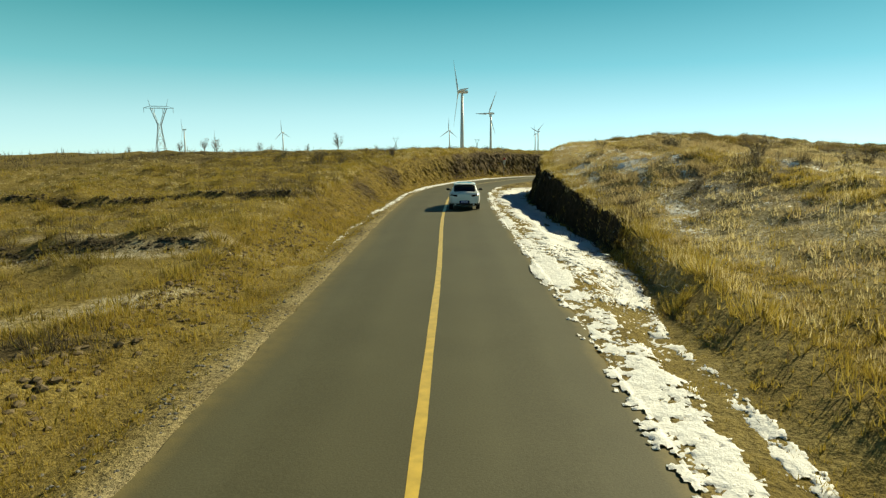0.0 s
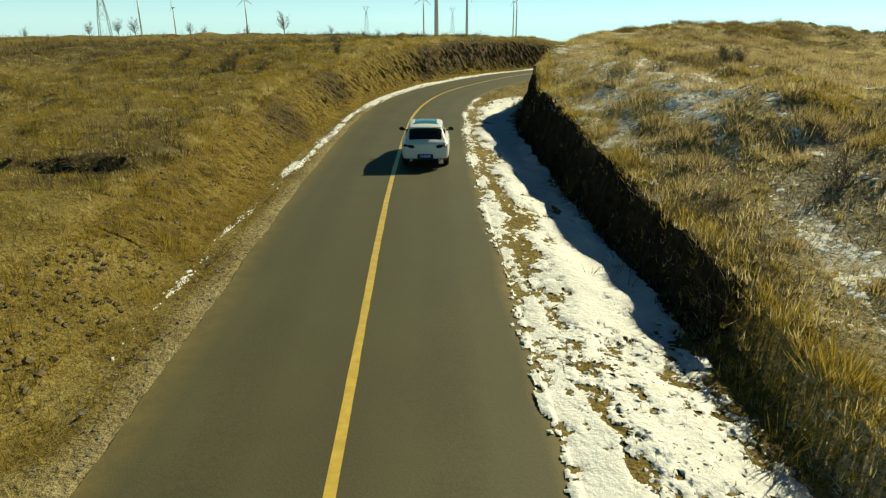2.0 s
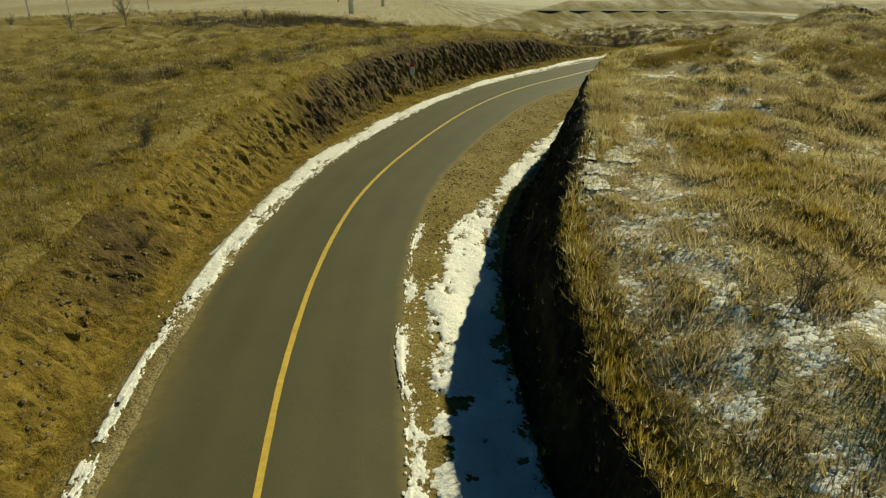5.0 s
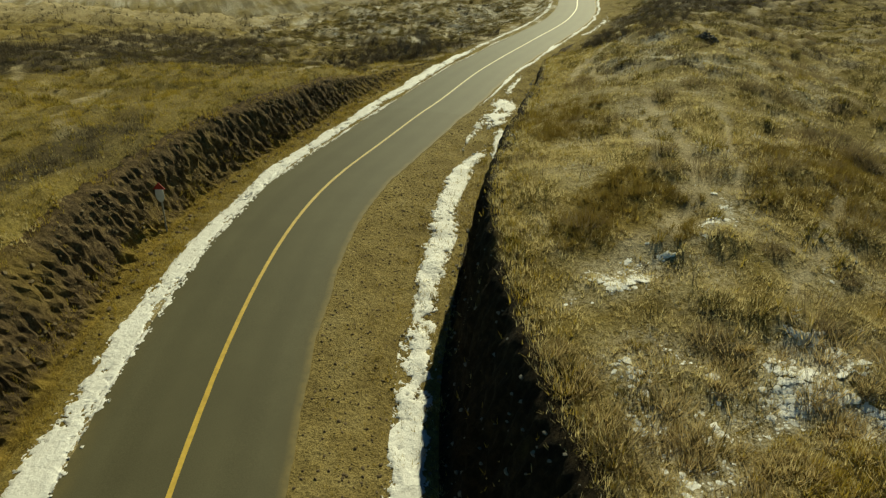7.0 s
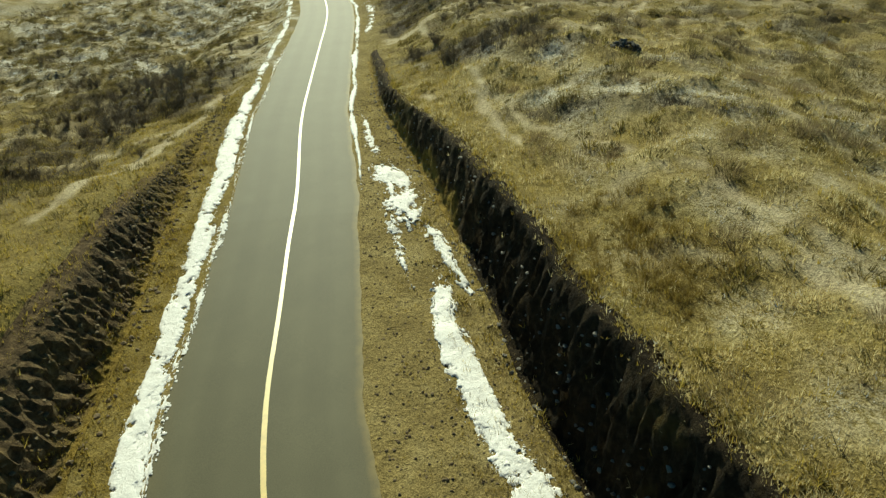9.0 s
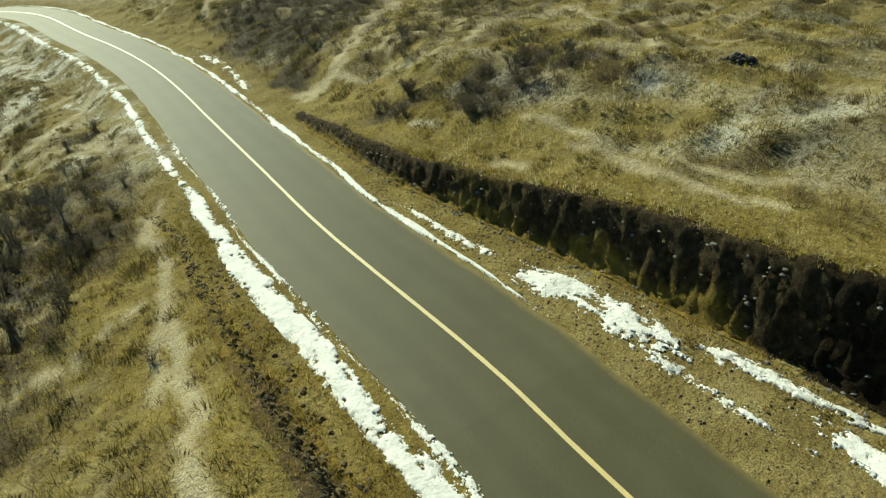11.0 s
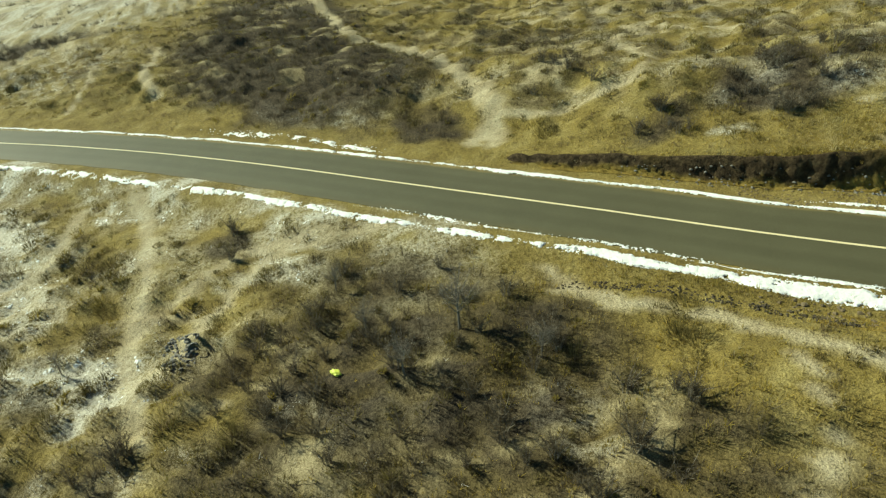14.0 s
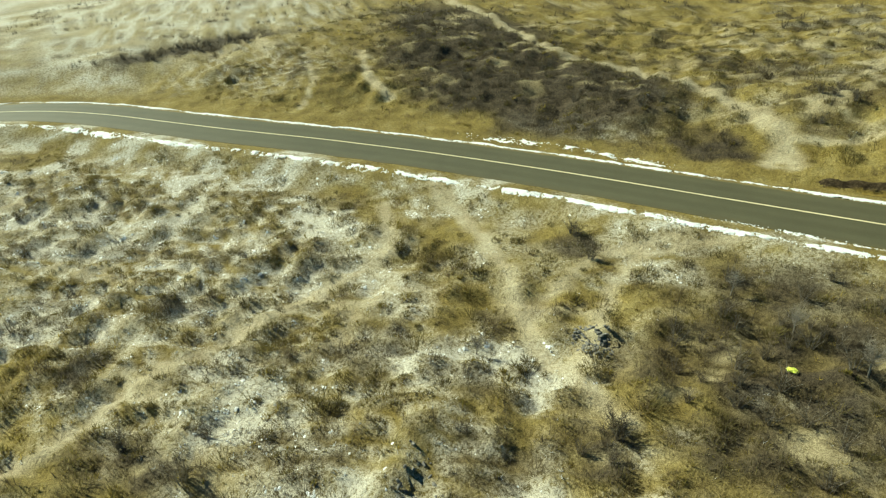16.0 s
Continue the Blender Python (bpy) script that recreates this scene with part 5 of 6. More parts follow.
def make_car():
    car = new("car")
    x, y, z, row = car_surface()
    nr, nc = x.shape
    verts = np.stack([x, y, z], -1).reshape(-1, 3)
    faces = grid_faces(nr, nc)
    c = verts[faces].mean(1)
    rr = (row[None, :-1] + row[None, 1:]) / 2 + np.zeros((nr - 1, 1))
    rr = rr.ravel()
    ax, cy, cz = np.abs(c[:, 0]), c[:, 1], c[:, 2]
    wheel = np.zeros(len(c), bool)
    for wy in (-1.4, 1.41):
        wheel |= (np.hypot(cy - wy, cz - 0.36) < 0.43) & (ax > 0.6) & (cz < 0.8)
    cabin = rr > 7.15
    rear_glass = cabin & (cy > -2.17) & (cy < -1.74) & (ax < 0.64 + 0.12 * ease(-1.7, -2.1, cy))
    windscreen = cabin & (cy > 0.56) & (cy < 1.22) & (ax < 0.63 + 0.1 * ease(0.6, 1.2, cy))
    side = (rr > 7.2) & (rr < 8.5) & (cy > -1.72) & (cy < 0.72) & (np.abs(cy + 0.42) > 0.05)
    sunroof = (ax < 0.47) & cabin & (cy > -1.3) & (cy < 0.3)
    lower = (cz < 0.42) & (cy < -1.95)
    skirt = (cz < 0.36) & ~lower
    groups = [("rear_window", rear_glass, DARK_GLASS, "dark tinted rear window"), ("windscreen", windscreen, DARK_GLASS, "sloping tinted windscreen"),
              ("sunroof", sunroof, ROOF_GLASS, "large blue-black glass sunroof")]
    for sgn, nm in ((-1, "left"), (1, "right")):
        on = c[:, 0] * sgn > 0
        groups.append(("rear_diffuser", lower & on, BLACK_TRIM, "black lower rear bumper"))
        groups.append(("sill_trim", skirt & on, BLACK_TRIM, "black sill trim"))
        for lo, hi in ((-1.72, -0.42), (-0.42, 0.72)):
            groups.append(("side_window", side & on & (cy > lo) & (cy < hi), DARK_GLASS, "dark side window"))
    taken = wheel.copy()

    def piece(name, mask, material, label, lift=0.0):
        f = faces[mask]
        used, inv = np.unique(f, return_inverse=True)
        me = mesh_from(name, verts[used], inv.reshape(f.shape), material, True)
        ob = new(name, me)
        ob.parent = car
        ob["label"] = label
        return ob
    for name, mask, material, label in groups:
        mask = mask & ~taken
        if mask.any():
            taken |= mask
            piece(name, mask, material, label)
    tail = verts.reshape(nr, nc, 3)[0]
    bm = bmesh.new()
    loop = [bm.verts.new(p) for p in tail]
    inner = [bm.verts.new((p[0] * 0.5, p[1] - 0.012, 0.66 + (p[2] - 0.66) * 0.6)) for p in tail]
    for k in range(nc - 1):
        bm.faces.new((loop[k], loop[k + 1], inner[k + 1], inner[k]))
    bm.faces.new(inner)
    bm.faces.new((loop[0], inner[0], inner[-1], loop[-1]))
    smooth(part("tailgate", bm, CAR_PAINT, car, "white tailgate and rear bumper"))
    nose = verts.reshape(nr, nc, 3)[-1]
    bm = bmesh.new()
    bm.faces.new([bm.verts.new(p) for p in nose])
    part("grille", bm, BLACK_TRIM, car, "black front grille")
    piece("body", ~taken, CAR_PAINT, "glossy white sport utility body shell")
    # inner shell that closes the wheel wells, and the underbody
    bm = bmesh.new()
    rounded_box(bm, (1.5, 4.2, 0.5), Matrix.Translation((0, 0, 0.55)), 0.1)
    part("underbody", bm, BLACK_TRIM, car)
    for wy in (-1.4, 1.41):
        for sgn in (-1, 1):
            bm = bmesh.new()
            prof = [(0.36, -0.11), (0.37, -0.07), (0.37, 0.07), (0.36, 0.11), (0.27, 0.12), (0.26, 0.08)]
            rings = [[bm.verts.new((sgn * (0.82 + o), wy + r * math.cos(a), 0.37 + r * math.sin(a))) for a in np.linspace(0, 2 * np.pi, 28, endpoint=False)] for r, o in prof]
            for p, q in zip(rings[:-1], rings[1:]):
                for k in range(28):
                    bm.faces.new((p[k], p[(k + 1) % 28], q[(k + 1) % 28], q[k]))
            bm.faces.new(rings[0])
            wheel_ob = part("wheel", bm, RUBBER, car, "black tyre on an alloy wheel")
            bm = bmesh.new()
            for k in range(5):
                a = 2 * math.pi * k / 5
                rounded_box(bm, (0.03, 0.06, 0.25), Matrix.Translation((sgn * 0.915, wy + 0.13 * math.sin(a), 0.37 + 0.13 * math.cos(a))) @ Matrix.Rotation(-a, 4, "X"), 0.01, 1)
            tube(bm, [(sgn * 0.86, wy, 0.37), (sgn * 0.93, wy, 0.37)], [0.06, 0.05], 12)
            tube(bm, [(sgn * 0.84, wy, 0.37), (sgn * 0.85, wy, 0.37)], [0.262, 0.262], 24)
            part("rim", bm, ALLOY, wheel_ob, "silver five-spoke rim")
    # tail details
    bm = bmesh.new()
    rounded_box(bm, (1.26, 0.2, 0.035), Matrix.Translation((0, -1.79, 1.53)) @ Matrix.Rotation(radians(-9), 4, "X"), 0.015)
    part("roof_spoiler", bm, CAR_PAINT, car)
    bm = bmesh.new()
    rounded_box(bm, (0.62, 0.05, 0.2), Matrix.Translation((0, -2.385, 0.5)), 0.03)
    part("plate_recess", bm, BLACK_TRIM, car)
    bm = bmesh.new()
    rounded_box(bm, (0.44, 0.012, 0.14), Matrix.Translation((0, -2.418, 0.52)), 0.005, 1)
    plate = part("number_plate", bm, PLATE_BLUE, car, "blue number plate with white bars")
    bm = bmesh.new()
    for k in range(7):
        rounded_box(bm, (0.034, 0.004, 0.075), Matrix.Translation((-0.17 + 0.056 * k + (0.012 if k > 1 else 0), -2.427, 0.52)), 0.001, 1)
    part("plate_bars", bm, PLATE_WHITE, plate)
    for sgn in (-1, 1):
        bm = bmesh.new()
        bmesh.ops.create_uvsphere(bm, u_segments=14, v_segments=8, radius=1, matrix=Matrix.Translation((sgn * 1.06, 0.72, 1.1)) @ Matrix.Diagonal((0.13, 0.075, 0.085, 1)))
        tube(bm, [(sgn * 0.84, 0.74, 1.03), (sgn * 1.0, 0.73, 1.06)], [0.03, 0.03], 8)
        smooth(part("wing_mirror", bm, BLACK_TRIM, car, "black wing mirror"))
        bm = bmesh.new()
        rounded_box(bm, (0.46, 0.12, 0.12), Matrix.Translation((sgn * 0.64, -2.345, 0.9)) @ Matrix.Rotation(sgn * radians(14), 4, "Z") @ Matrix.Rotation(sgn * radians(-5), 4, "Y"), 0.04, 3)
        smooth(part("tail_light", bm, LAMP_RED, car, "slim dark red tail light"))
        bm = bmesh.new()
        tube(bm, [(sgn * 0.55, -2.3, 0.36), (sgn * 0.55, -2.4, 0.36)], [0.045, 0.05], 12)
        part("exhaust_pipe", bm, ALLOY, car)
        for wy in (-0.9, 0.1):
            bm = bmesh.new()
            rounded_box(bm, (0.03, 0.2, 0.03), Matrix.Translation((sgn * 0.965, wy, 0.93)), 0.01, 1)
            part("door_handle", bm, CAR_PAINT, car)
    return tagged(car, "white sport utility car with dark glass driving on the road", "car")


car = make_car()
car_x, car_y = along(38.0, 1.12)
car_w = np.array(along(39.0, 1.12)) - np.array(along(37.0, 1.12))
car.matrix_basis = pose(float(car_x), float(car_y), float(road_z(38.0)) + 0.025, 0, 0, math.degrees(math.atan2(-car_w[0], car_w[1]))) @ Matrix.Scale(0.92, 4)


# ---------------------------------------------------------------- road sign, rubble and litter
POST_GREY = plain("weathered_post", (0.42, 0.4, 0.34), 0.7, 0, 0.3, 0.1)
SIGN_WHITE = plain("sign_white", (0.75, 0.74, 0.7), 0.5, 0, 0.15, 0.1)
SIGN_RED = plain("sign_red", (0.5, 0.04, 0.03), 0.5, 0, 0.2, 0.1)


def ground_at(x, y):
    return float(terrain(np.array([x]), np.array([y]))[0])


def make_sign(x, y, turn):
    sign = new("road_sign")
    bm = bmesh.new()
    tube(bm, [(0, 0, -0.2), (0.01, 0, 1.2), (0.02, 0, 2.25)], [0.035, 0.033, 0.03], 8)
    part("post", bm, POST_GREY, sign)
    bm = bmesh.new()
    ring = [(0.2 * math.cos(a), 0.3 * math.sin(a)) for a in np.linspace(0, 2 * np.pi, 26, endpoint=False)]
    front, rear = [bm.verts.new((px, -0.045, 1.8 + pz * 1.25)) for px, pz in ring], [bm.verts.new((px, -0.03, 1.8 + pz * 1.25)) for px, pz in ring]
    bm.faces.new(front), bm.faces.new(rear)
    for k in range(26):
        bm.faces.new((front[k], front[(k + 1) % 26], rear[(k + 1) % 26], rear[k]))
    part("panel", bm, SIGN_WHITE, sign, "white oval panel")
    bm = bmesh.new()
    a, b = [bm.verts.new(p) for p in ((-0.27, -0.05, 1.98), (0.3, -0.05, 2.06), (0.02, -0.05, 2.34))], [bm.verts.new(p) for p in ((-0.27, -0.03, 1.98), (0.3, -0.03, 2.06), (0.02, -0.03, 2.34))]
    bm.faces.new(a), bm.faces.new(b)
    for k in range(3):
        bm.faces.new((a[k], a[(k + 1) % 3], b[(k + 1) % 3], b[k]))
    part("red_top", bm, SIGN_RED, sign, "red triangular top")
    sign.matrix_basis = pose(x, y, ground_at(x, y), 0, 4, turn)
    return tagged(sign, "white and red road sign on a grey post below the bank", "road sign")


make_sign(-0.55, 80.3, -35)

STONE = plain("grey_stone", (0.24, 0.225, 0.2), 0.9, 0, 0.5, 0.15)
DARK_STONE = plain("charred_debris", (0.13, 0.12, 0.105), 0.85, 0, 0.75, 0.12)
LIME_BAG = plain("faded_yellow_plastic", (0.72, 0.78, 0.1), 0.5, 0, 0.2, 0.1)
DARK_CLOD = plain("moist_clod", (0.075, 0.058, 0.035), 0.95, 0, 0.5, 0.1)
STRAW_CLOD = plain("dry_clod", (0.2, 0.15, 0.085), 0.95, 0, 0.5, 0.1)


def stone_mesh(name, seed, size, material, detail=2):
    rng = np.random.default_rng(seed)
    bm = bmesh.new()
    bmesh.ops.create_icosphere(bm, subdivisions=detail, radius=1)
    stretch = rng.uniform(0.6, 1.2, 3) * [1, 1, 0.5]
    cuts = rng.normal(0, 1, (6, 3))
    cuts /= np.linalg.norm(cuts, axis=1)[:, None]
    for v in bm.verts:
        p = np.array(v.co)
        for q in cuts:
            over = p @ q - 0.72
            if over > 0:
                p = p - over * q
        v.co = Vector(p * stretch * size * (1 + rng.normal(0, 0.03)))
    me = bpy.data.meshes.new(name)
    bm.to_mesh(me)
    bm.free()
    me.materials.append(material)
    return me


def heap(name, label, x, y, rx, ry, n, size, material, seed, tall=0.3):
    """A heap whose stones share a few meshes."""
    ob = new(name)
    rng = np.random.default_rng(seed)
    kinds = [stone_mesh("stone", seed + k, size * (0.7 + 0.3 * k), material) for k in range(4)]
    z0 = ground_at(x, y)
    ob.matrix_basis = pose(x, y, z0)
    for k in range(n):
        r, a = math.sqrt(rng.uniform(0, 1)), rng.uniform(0, 2 * math.pi)
        px, py = rx * r * math.cos(a), ry * r * math.sin(a)
        st = new("stone", kinds[k % 4])
        st.parent = ob
        lift = ground_at(x + px, y + py) - z0 + tall * (1 - r * r) * rng.uniform(0.2, 1)
        st.matrix_basis = pose(px, py, lift, *rng.uniform(-30, 30, 2), rng.uniform(0, 360))
    return tagged(ob, label, "rubble heap")


heap("rubble_heap", "low heap of dark charred debris on the grassy hill", 32.4, 84.2, 0.6, 0.95, 110, 0.1, DARK_STONE, 500, 0.35)
heap("rubble_heap", "scatter of grey field stones beside the trodden path", 31.0, 126.6, 1.3, 0.9, 120, 0.085, STONE, 510, 0.05)
heap("rubble_heap", "loose grey stones among the frosty grass", 25.4, 135.8, 1.6, 1.0, 26, 0.09, STONE, 520, 0.03)


def make_bag(x, y):
    bm = bmesh.new()
    bmesh.ops.create_icosphere(bm, subdivisions=3, radius=1)
    rng = np.random.default_rng(530)
    for v in bm.verts:
        k = 1 + 0.22 * math.sin(5 * v.co.x + 2) * math.sin(6 * v.co.y) + rng.normal(0, 0.05)
        v.co = Vector((v.co.x * 0.24 * k, v.co.y * 0.15 * k, max(-0.04, v.co.z * 0.08 * k)))
    ob = part("plastic_bag", bm, LIME_BAG)
    ob.matrix_basis = pose(x, y, ground_at(x, y) + 0.08, 0, 0, 40)
    return tagged(ob, "crumpled yellow plastic bag caught in the brushwood", "litter")


make_bag(25.9, 120.3)


def clods(name, label, n, s_range, d_lo, d_hi, size, material, seed):
    rng = np.random.default_rng(seed)
    s = rng.uniform(*s_range, n)
    d = d_lo(s) + (d_hi(s) - d_lo(s)) * rng.uniform(0, 1, n)
    x, y = along(s, d)
    z = terrain(x, y, s, d)
    ico = np.array([(0, 0, 1), (0.89, 0, 0.45), (0.28, 0.85, 0.45), (-0.72, 0.53, 0.45), (-0.72, -0.53, 0.45), (0.28, -0.85, 0.45), (0.72, 0.53, -0.2), (-0.28, 0.85, -0.2), (-0.89, 0, -0.2), (-0.28, -0.85, -0.2), (0.72, -0.53, -0.2)])
    tri = np.array([(0, 1, 2), (0, 2, 3), (0, 3, 4), (0, 4, 5), (0, 5, 1), (1, 6, 2), (2, 7, 3), (3, 8, 4), (4, 9, 5), (5, 10, 1), (2, 6, 7), (3, 7, 8), (4, 8, 9), (5, 9, 10), (1, 10, 6)])
    r = size * np.minimum(rng.lognormal(0, 0.5, n), 1.7)
    v = ico[None] * rng.uniform(0.6, 1.25, (n, 11, 1)) * r[:, None, None] * [1, 1, 0.7] + np.stack([x, y, z], -1)[:, None]
    f = tri[None] + 11 * np.arange(n)[:, None, None]
    return tagged(new(name, mesh_from(name, v.reshape(-1, 3), f.reshape(-1, 3), material)), label, "clods", kind="stuff")


clods("verge_clods", "small dark clods of earth strewn over the verge", 3600, (56, 114), lambda s: 0 * s + 3.0, lambda s: r_foot(s) + 0.2, 0.034, STRAW_CLOD, 540)
clods("bank_clods", "broken clods fallen from the earth bank", 800, (70, 112), lambda s: -l_top(s), lambda s: -l_foot(s) + 0.6, 0.07, STRAW_CLOD, 541)
clods("ridge_clods", "brown clods along the broken edge of the low bank", 2600, (6, 66), lambda s: -l_top(s) - 0.3, lambda s: -l_foot(s) - 0.3, 0.055, STRAW_CLOD, 544)
clods("bank_stones", "pale stones and roots sticking out of the dark bank", 700, (62, 120), lambda s: r_foot(s) - 0.4, lambda s: r_top(s) - 0.1, 0.06, STONE, 542)
clods("ditch_clods", "dark crumbled clods along the broken edge of the ditch", 1200, (95, 119), lambda s: -l_top(s) - 0.12, lambda s: -l_top(s) + 0.35, 0.042, DARK_CLOD, 545)
clods("terrace_clods", "dark earth clods along the broken edge of the field terrace", 300, (31.0, 31.4), lambda s: 0 * s - 26, lambda s: 0 * s - 7.4, 0.07, DARK_CLOD, 546)
clods("terrace_clods", "dark earth clods on the broken step across the field", 420, (19.0, 19.7), lambda s: 0 * s - 26, lambda s: 0 * s - 7.4, 0.065, DARK_CLOD, 547)
clods("gravel", "loose grit along the sandy road shoulder", 1500, (4, 60), lambda s: 0 * s - 4.1, lambda s: 0 * s - 3.05, 0.022, STONE, 543)


# ---------------------------------------------------------------- bare trees
BARK = plain("grey_bark", (0.27, 0.23, 0.18), 0.9, 0, 0.4, 0.3)


def make_tree(seed, height, label, stout=1.0):
    """A leafless tree: trunk, limbs and a crown of fine twigs."""
    rng = np.random.default_rng(seed)
    tree = new("bare_tree")
    limbs, twigs = bmesh.new(), bmesh.new()
    tube(limbs, [(0, 0, -0.2), (0.02 * height, 0, height * 0.25), (0.01 * height, 0.02 * height, height * 0.6)], [height * 0.02, height * 0.016, height * 0.007], 7)
    for _ in range(16):
        z = height * rng.uniform(0.16, 0.58)
        a, out = rng.uniform(0, 2 * math.pi), height * rng.uniform(0.12, 0.3)
        p0 = Vector((0.01 * height, 0.01 * height, z))
        p1 = p0 + Vector((math.cos(a) * out * 0.5, math.sin(a) * out * 0.5, height * 0.14))
        p2 = p0 + Vector((math.cos(a) * out, math.sin(a) * out, height * rng.uniform(0.24, 0.42)))
        tube(limbs, [p0, p1, p2], [height * 0.007, height * 0.005, height * 0.002], 5)
        for _ in range(13):
            f = rng.uniform(0.2, 1)
            q = p0.lerp(p1, f * 2) if f < 0.5 else p1.lerp(p2, f * 2 - 1)
            w = Vector((rng.normal(0, 1), rng.normal(0, 1), abs(rng.normal(0.9, 0.5)))).normalized() * height * rng.uniform(0.07, 0.17)
            mid = q + w * 0.5 + Vector(rng.normal(0, 0.008 * height, 3))
            tube(twigs, [q, mid, q + w], [stout * height * 0.0022, stout * height * 0.0017, stout * height * 0.0008], 3, False)
            for _ in range(2):
                w2 = (w * 0.5 + Vector(rng.normal(0, 0.03 * height, 3)))
                tube(twigs, [mid, mid + w2], [stout * height * 0.0014, stout * height * 0.0007], 3, False)
    part("trunk", limbs, BARK, tree)
    part("crown", twigs, BARK, tree, "open crown of fine leafless twigs")
    return tagged(tree, label, "tree")


near_tree = make_tree(600, 3.0, "small leafless sapling standing in the brushwood")
near_tree.matrix_basis = pose(26.0, 115.4, ground_at(26.0, 115.4))
for k, (tx, ty, ts) in enumerate(((27.9, 118.8, 0.6), (24.7, 117.9, 0.7), (23.4, 113.1, 0.6), (31.3, 119.6, 0.55), (32.3, 131.9, 0.5))):
    t = copy_thing(near_tree, pose(tx, ty, ground_at(tx, ty), 0, 0, 70 * k))
    t.scale = (ts, ts, ts)


def make_shrub(seed):
    """A leafless shrub a metre tall: a few bent stems and a haze of fine twigs."""
    rng = np.random.default_rng(seed)
    shrub = new("shrub")
    stems, twigs = bmesh.new(), bmesh.new()
    for _ in range(11):
        a, out, tall = rng.uniform(0, 2 * math.pi), rng.uniform(0.15, 0.6), rng.uniform(0.55, 1.0)
        p0 = Vector((0.08 * math.cos(a), 0.08 * math.sin(a), -0.08))
        p1 = Vector((0.4 * out * math.cos(a), 0.4 * out * math.sin(a), 0.5 * tall)) + Vector(rng.normal(0, 0.04, 3))
        p2 = Vector((out * math.cos(a), out * math.sin(a), tall))
        tube(stems, [p0, p1, p2], [0.013, 0.009, 0.004], 5)
        for _ in range(34):
            f = rng.uniform(0.25, 1)
            q = p0.lerp(p1, f * 2) if f < 0.5 else p1.lerp(p2, f * 2 - 1)
            w = Vector((rng.normal(0, 1), rng.normal(0, 1), rng.normal(0.8, 0.6))).normalized() * rng.uniform(0.12, 0.34)
            side = w.cross(Vector(rng.normal(0, 1, 3))).normalized() * 0.0065
            twigs.faces.new([twigs.verts.new(q - side), twigs.verts.new(q + side), twigs.verts.new(q + w)])
    part("base", stems, BARK, shrub, "bent grey stems")
    part("crown", twigs, TWIG, shrub, "haze of fine bare twigs")
    return tagged(shrub, "leafless grey-brown shrub standing in dry grass", "shrub", "shrubs on the slopes")


shrub_kinds = [make_shrub(620 + k) for k in range(4)]
shrub_rng = np.random.default_rng(630)
count = 0
# x, y, reach, how many
for bx, by, reach, many in ((22.5, 117.5, 6.5, 26), (20.5, 113.5, 4, 12), (28, 121, 3.5, 8), (24.4, 117.4, 5.5, 14), (30.8, 116.9, 3, 4), (38.0, 125.0, 2, 3), (55.6, 115.1, 5, 7), (71.6, 119.9, 9, 9), (35.2, 93.8, 3.4, 22), (25.0, 128.8, 1.0, 6), (36.4, 100.6, 1.6, 8), (45.5, 102, 3.2, 8), (14.0, 112.0, 9, 10), (-14.0, 55.9, 6, 8), (8.4, 42.9, 4, 5), (12.2, 29.4, 5, 5), (29.6, 146.2, 3, 3), (28.1, 122.9, 3.5, 6), (95.5, 145.5, 3, 9), (93.5, 151, 3, 12), (91, 157, 3, 9)):
    for _ in range(many):
        r, a, size = reach * math.sqrt(shrub_rng.uniform(0, 1)), shrub_rng.uniform(0, 2 * math.pi), shrub_rng.uniform(0.55, 1.15)
        tx, ty = bx + r * math.cos(a), by + r * math.sin(a)
        m = pose(tx, ty, ground_at(tx, ty) - 0.02, 0, 0, shrub_rng.uniform(0, 360))
        shrub = shrub_kinds[count] if count < 4 else copy_thing(shrub_kinds[count % 4], m)
        shrub.matrix_basis = m
        shrub.scale = (size * 1.2, size * 1.2, size)
        count += 1


def bearing(az, dist):
    """A place at a bearing, in degrees from +y towards +x, seen from where the road begins."""
    return 0.8 + dist * math.sin(radians(az)), dist * math.cos(radians(az))


horizon_tree = make_tree(610, 9.0, "bare round-crowned tree on the far skyline", 1.2)
tagged(horizon_tree, group="trees on the skyline")
spots = [(-15.4, 105, 0.38), (-25.4, 108, 0.32), (-26.3, 104, 0.28), (-18.0, 106, 0.2), (-8.7, 112, 0.2), (-9.8, 115, 0.18), (-43.5, 98, 0.4), (-21.9, 110, 0.24), (-21.0, 112, 0.2), (-28.2, 108, 0.26), (-32.0, 110, 0.22), (-12.1, 108, 0.18)]
for k, (az, dist, size) in enumerate(spots):
    tx, ty = bearing(az, dist)
    m = pose(tx, ty, ground_at(tx, ty) - 0.2, 0, 0, 57 * k)
    t = horizon_tree if k == 0 else copy_thing(horizon_tree, m)
    t.matrix_basis = m
    t.scale = (size, size, size)


# ---------------------------------------------------------------- wind turbines and pylons
TURBINE_WHITE = plain("turbine_white", (0.62, 0.63, 0.62), 0.4, 0, 0.06, 20)
GALVANISED = plain("galvanised_steel", (0.3, 0.31, 0.31), 0.5, 0.5, 0.2, 1.0)


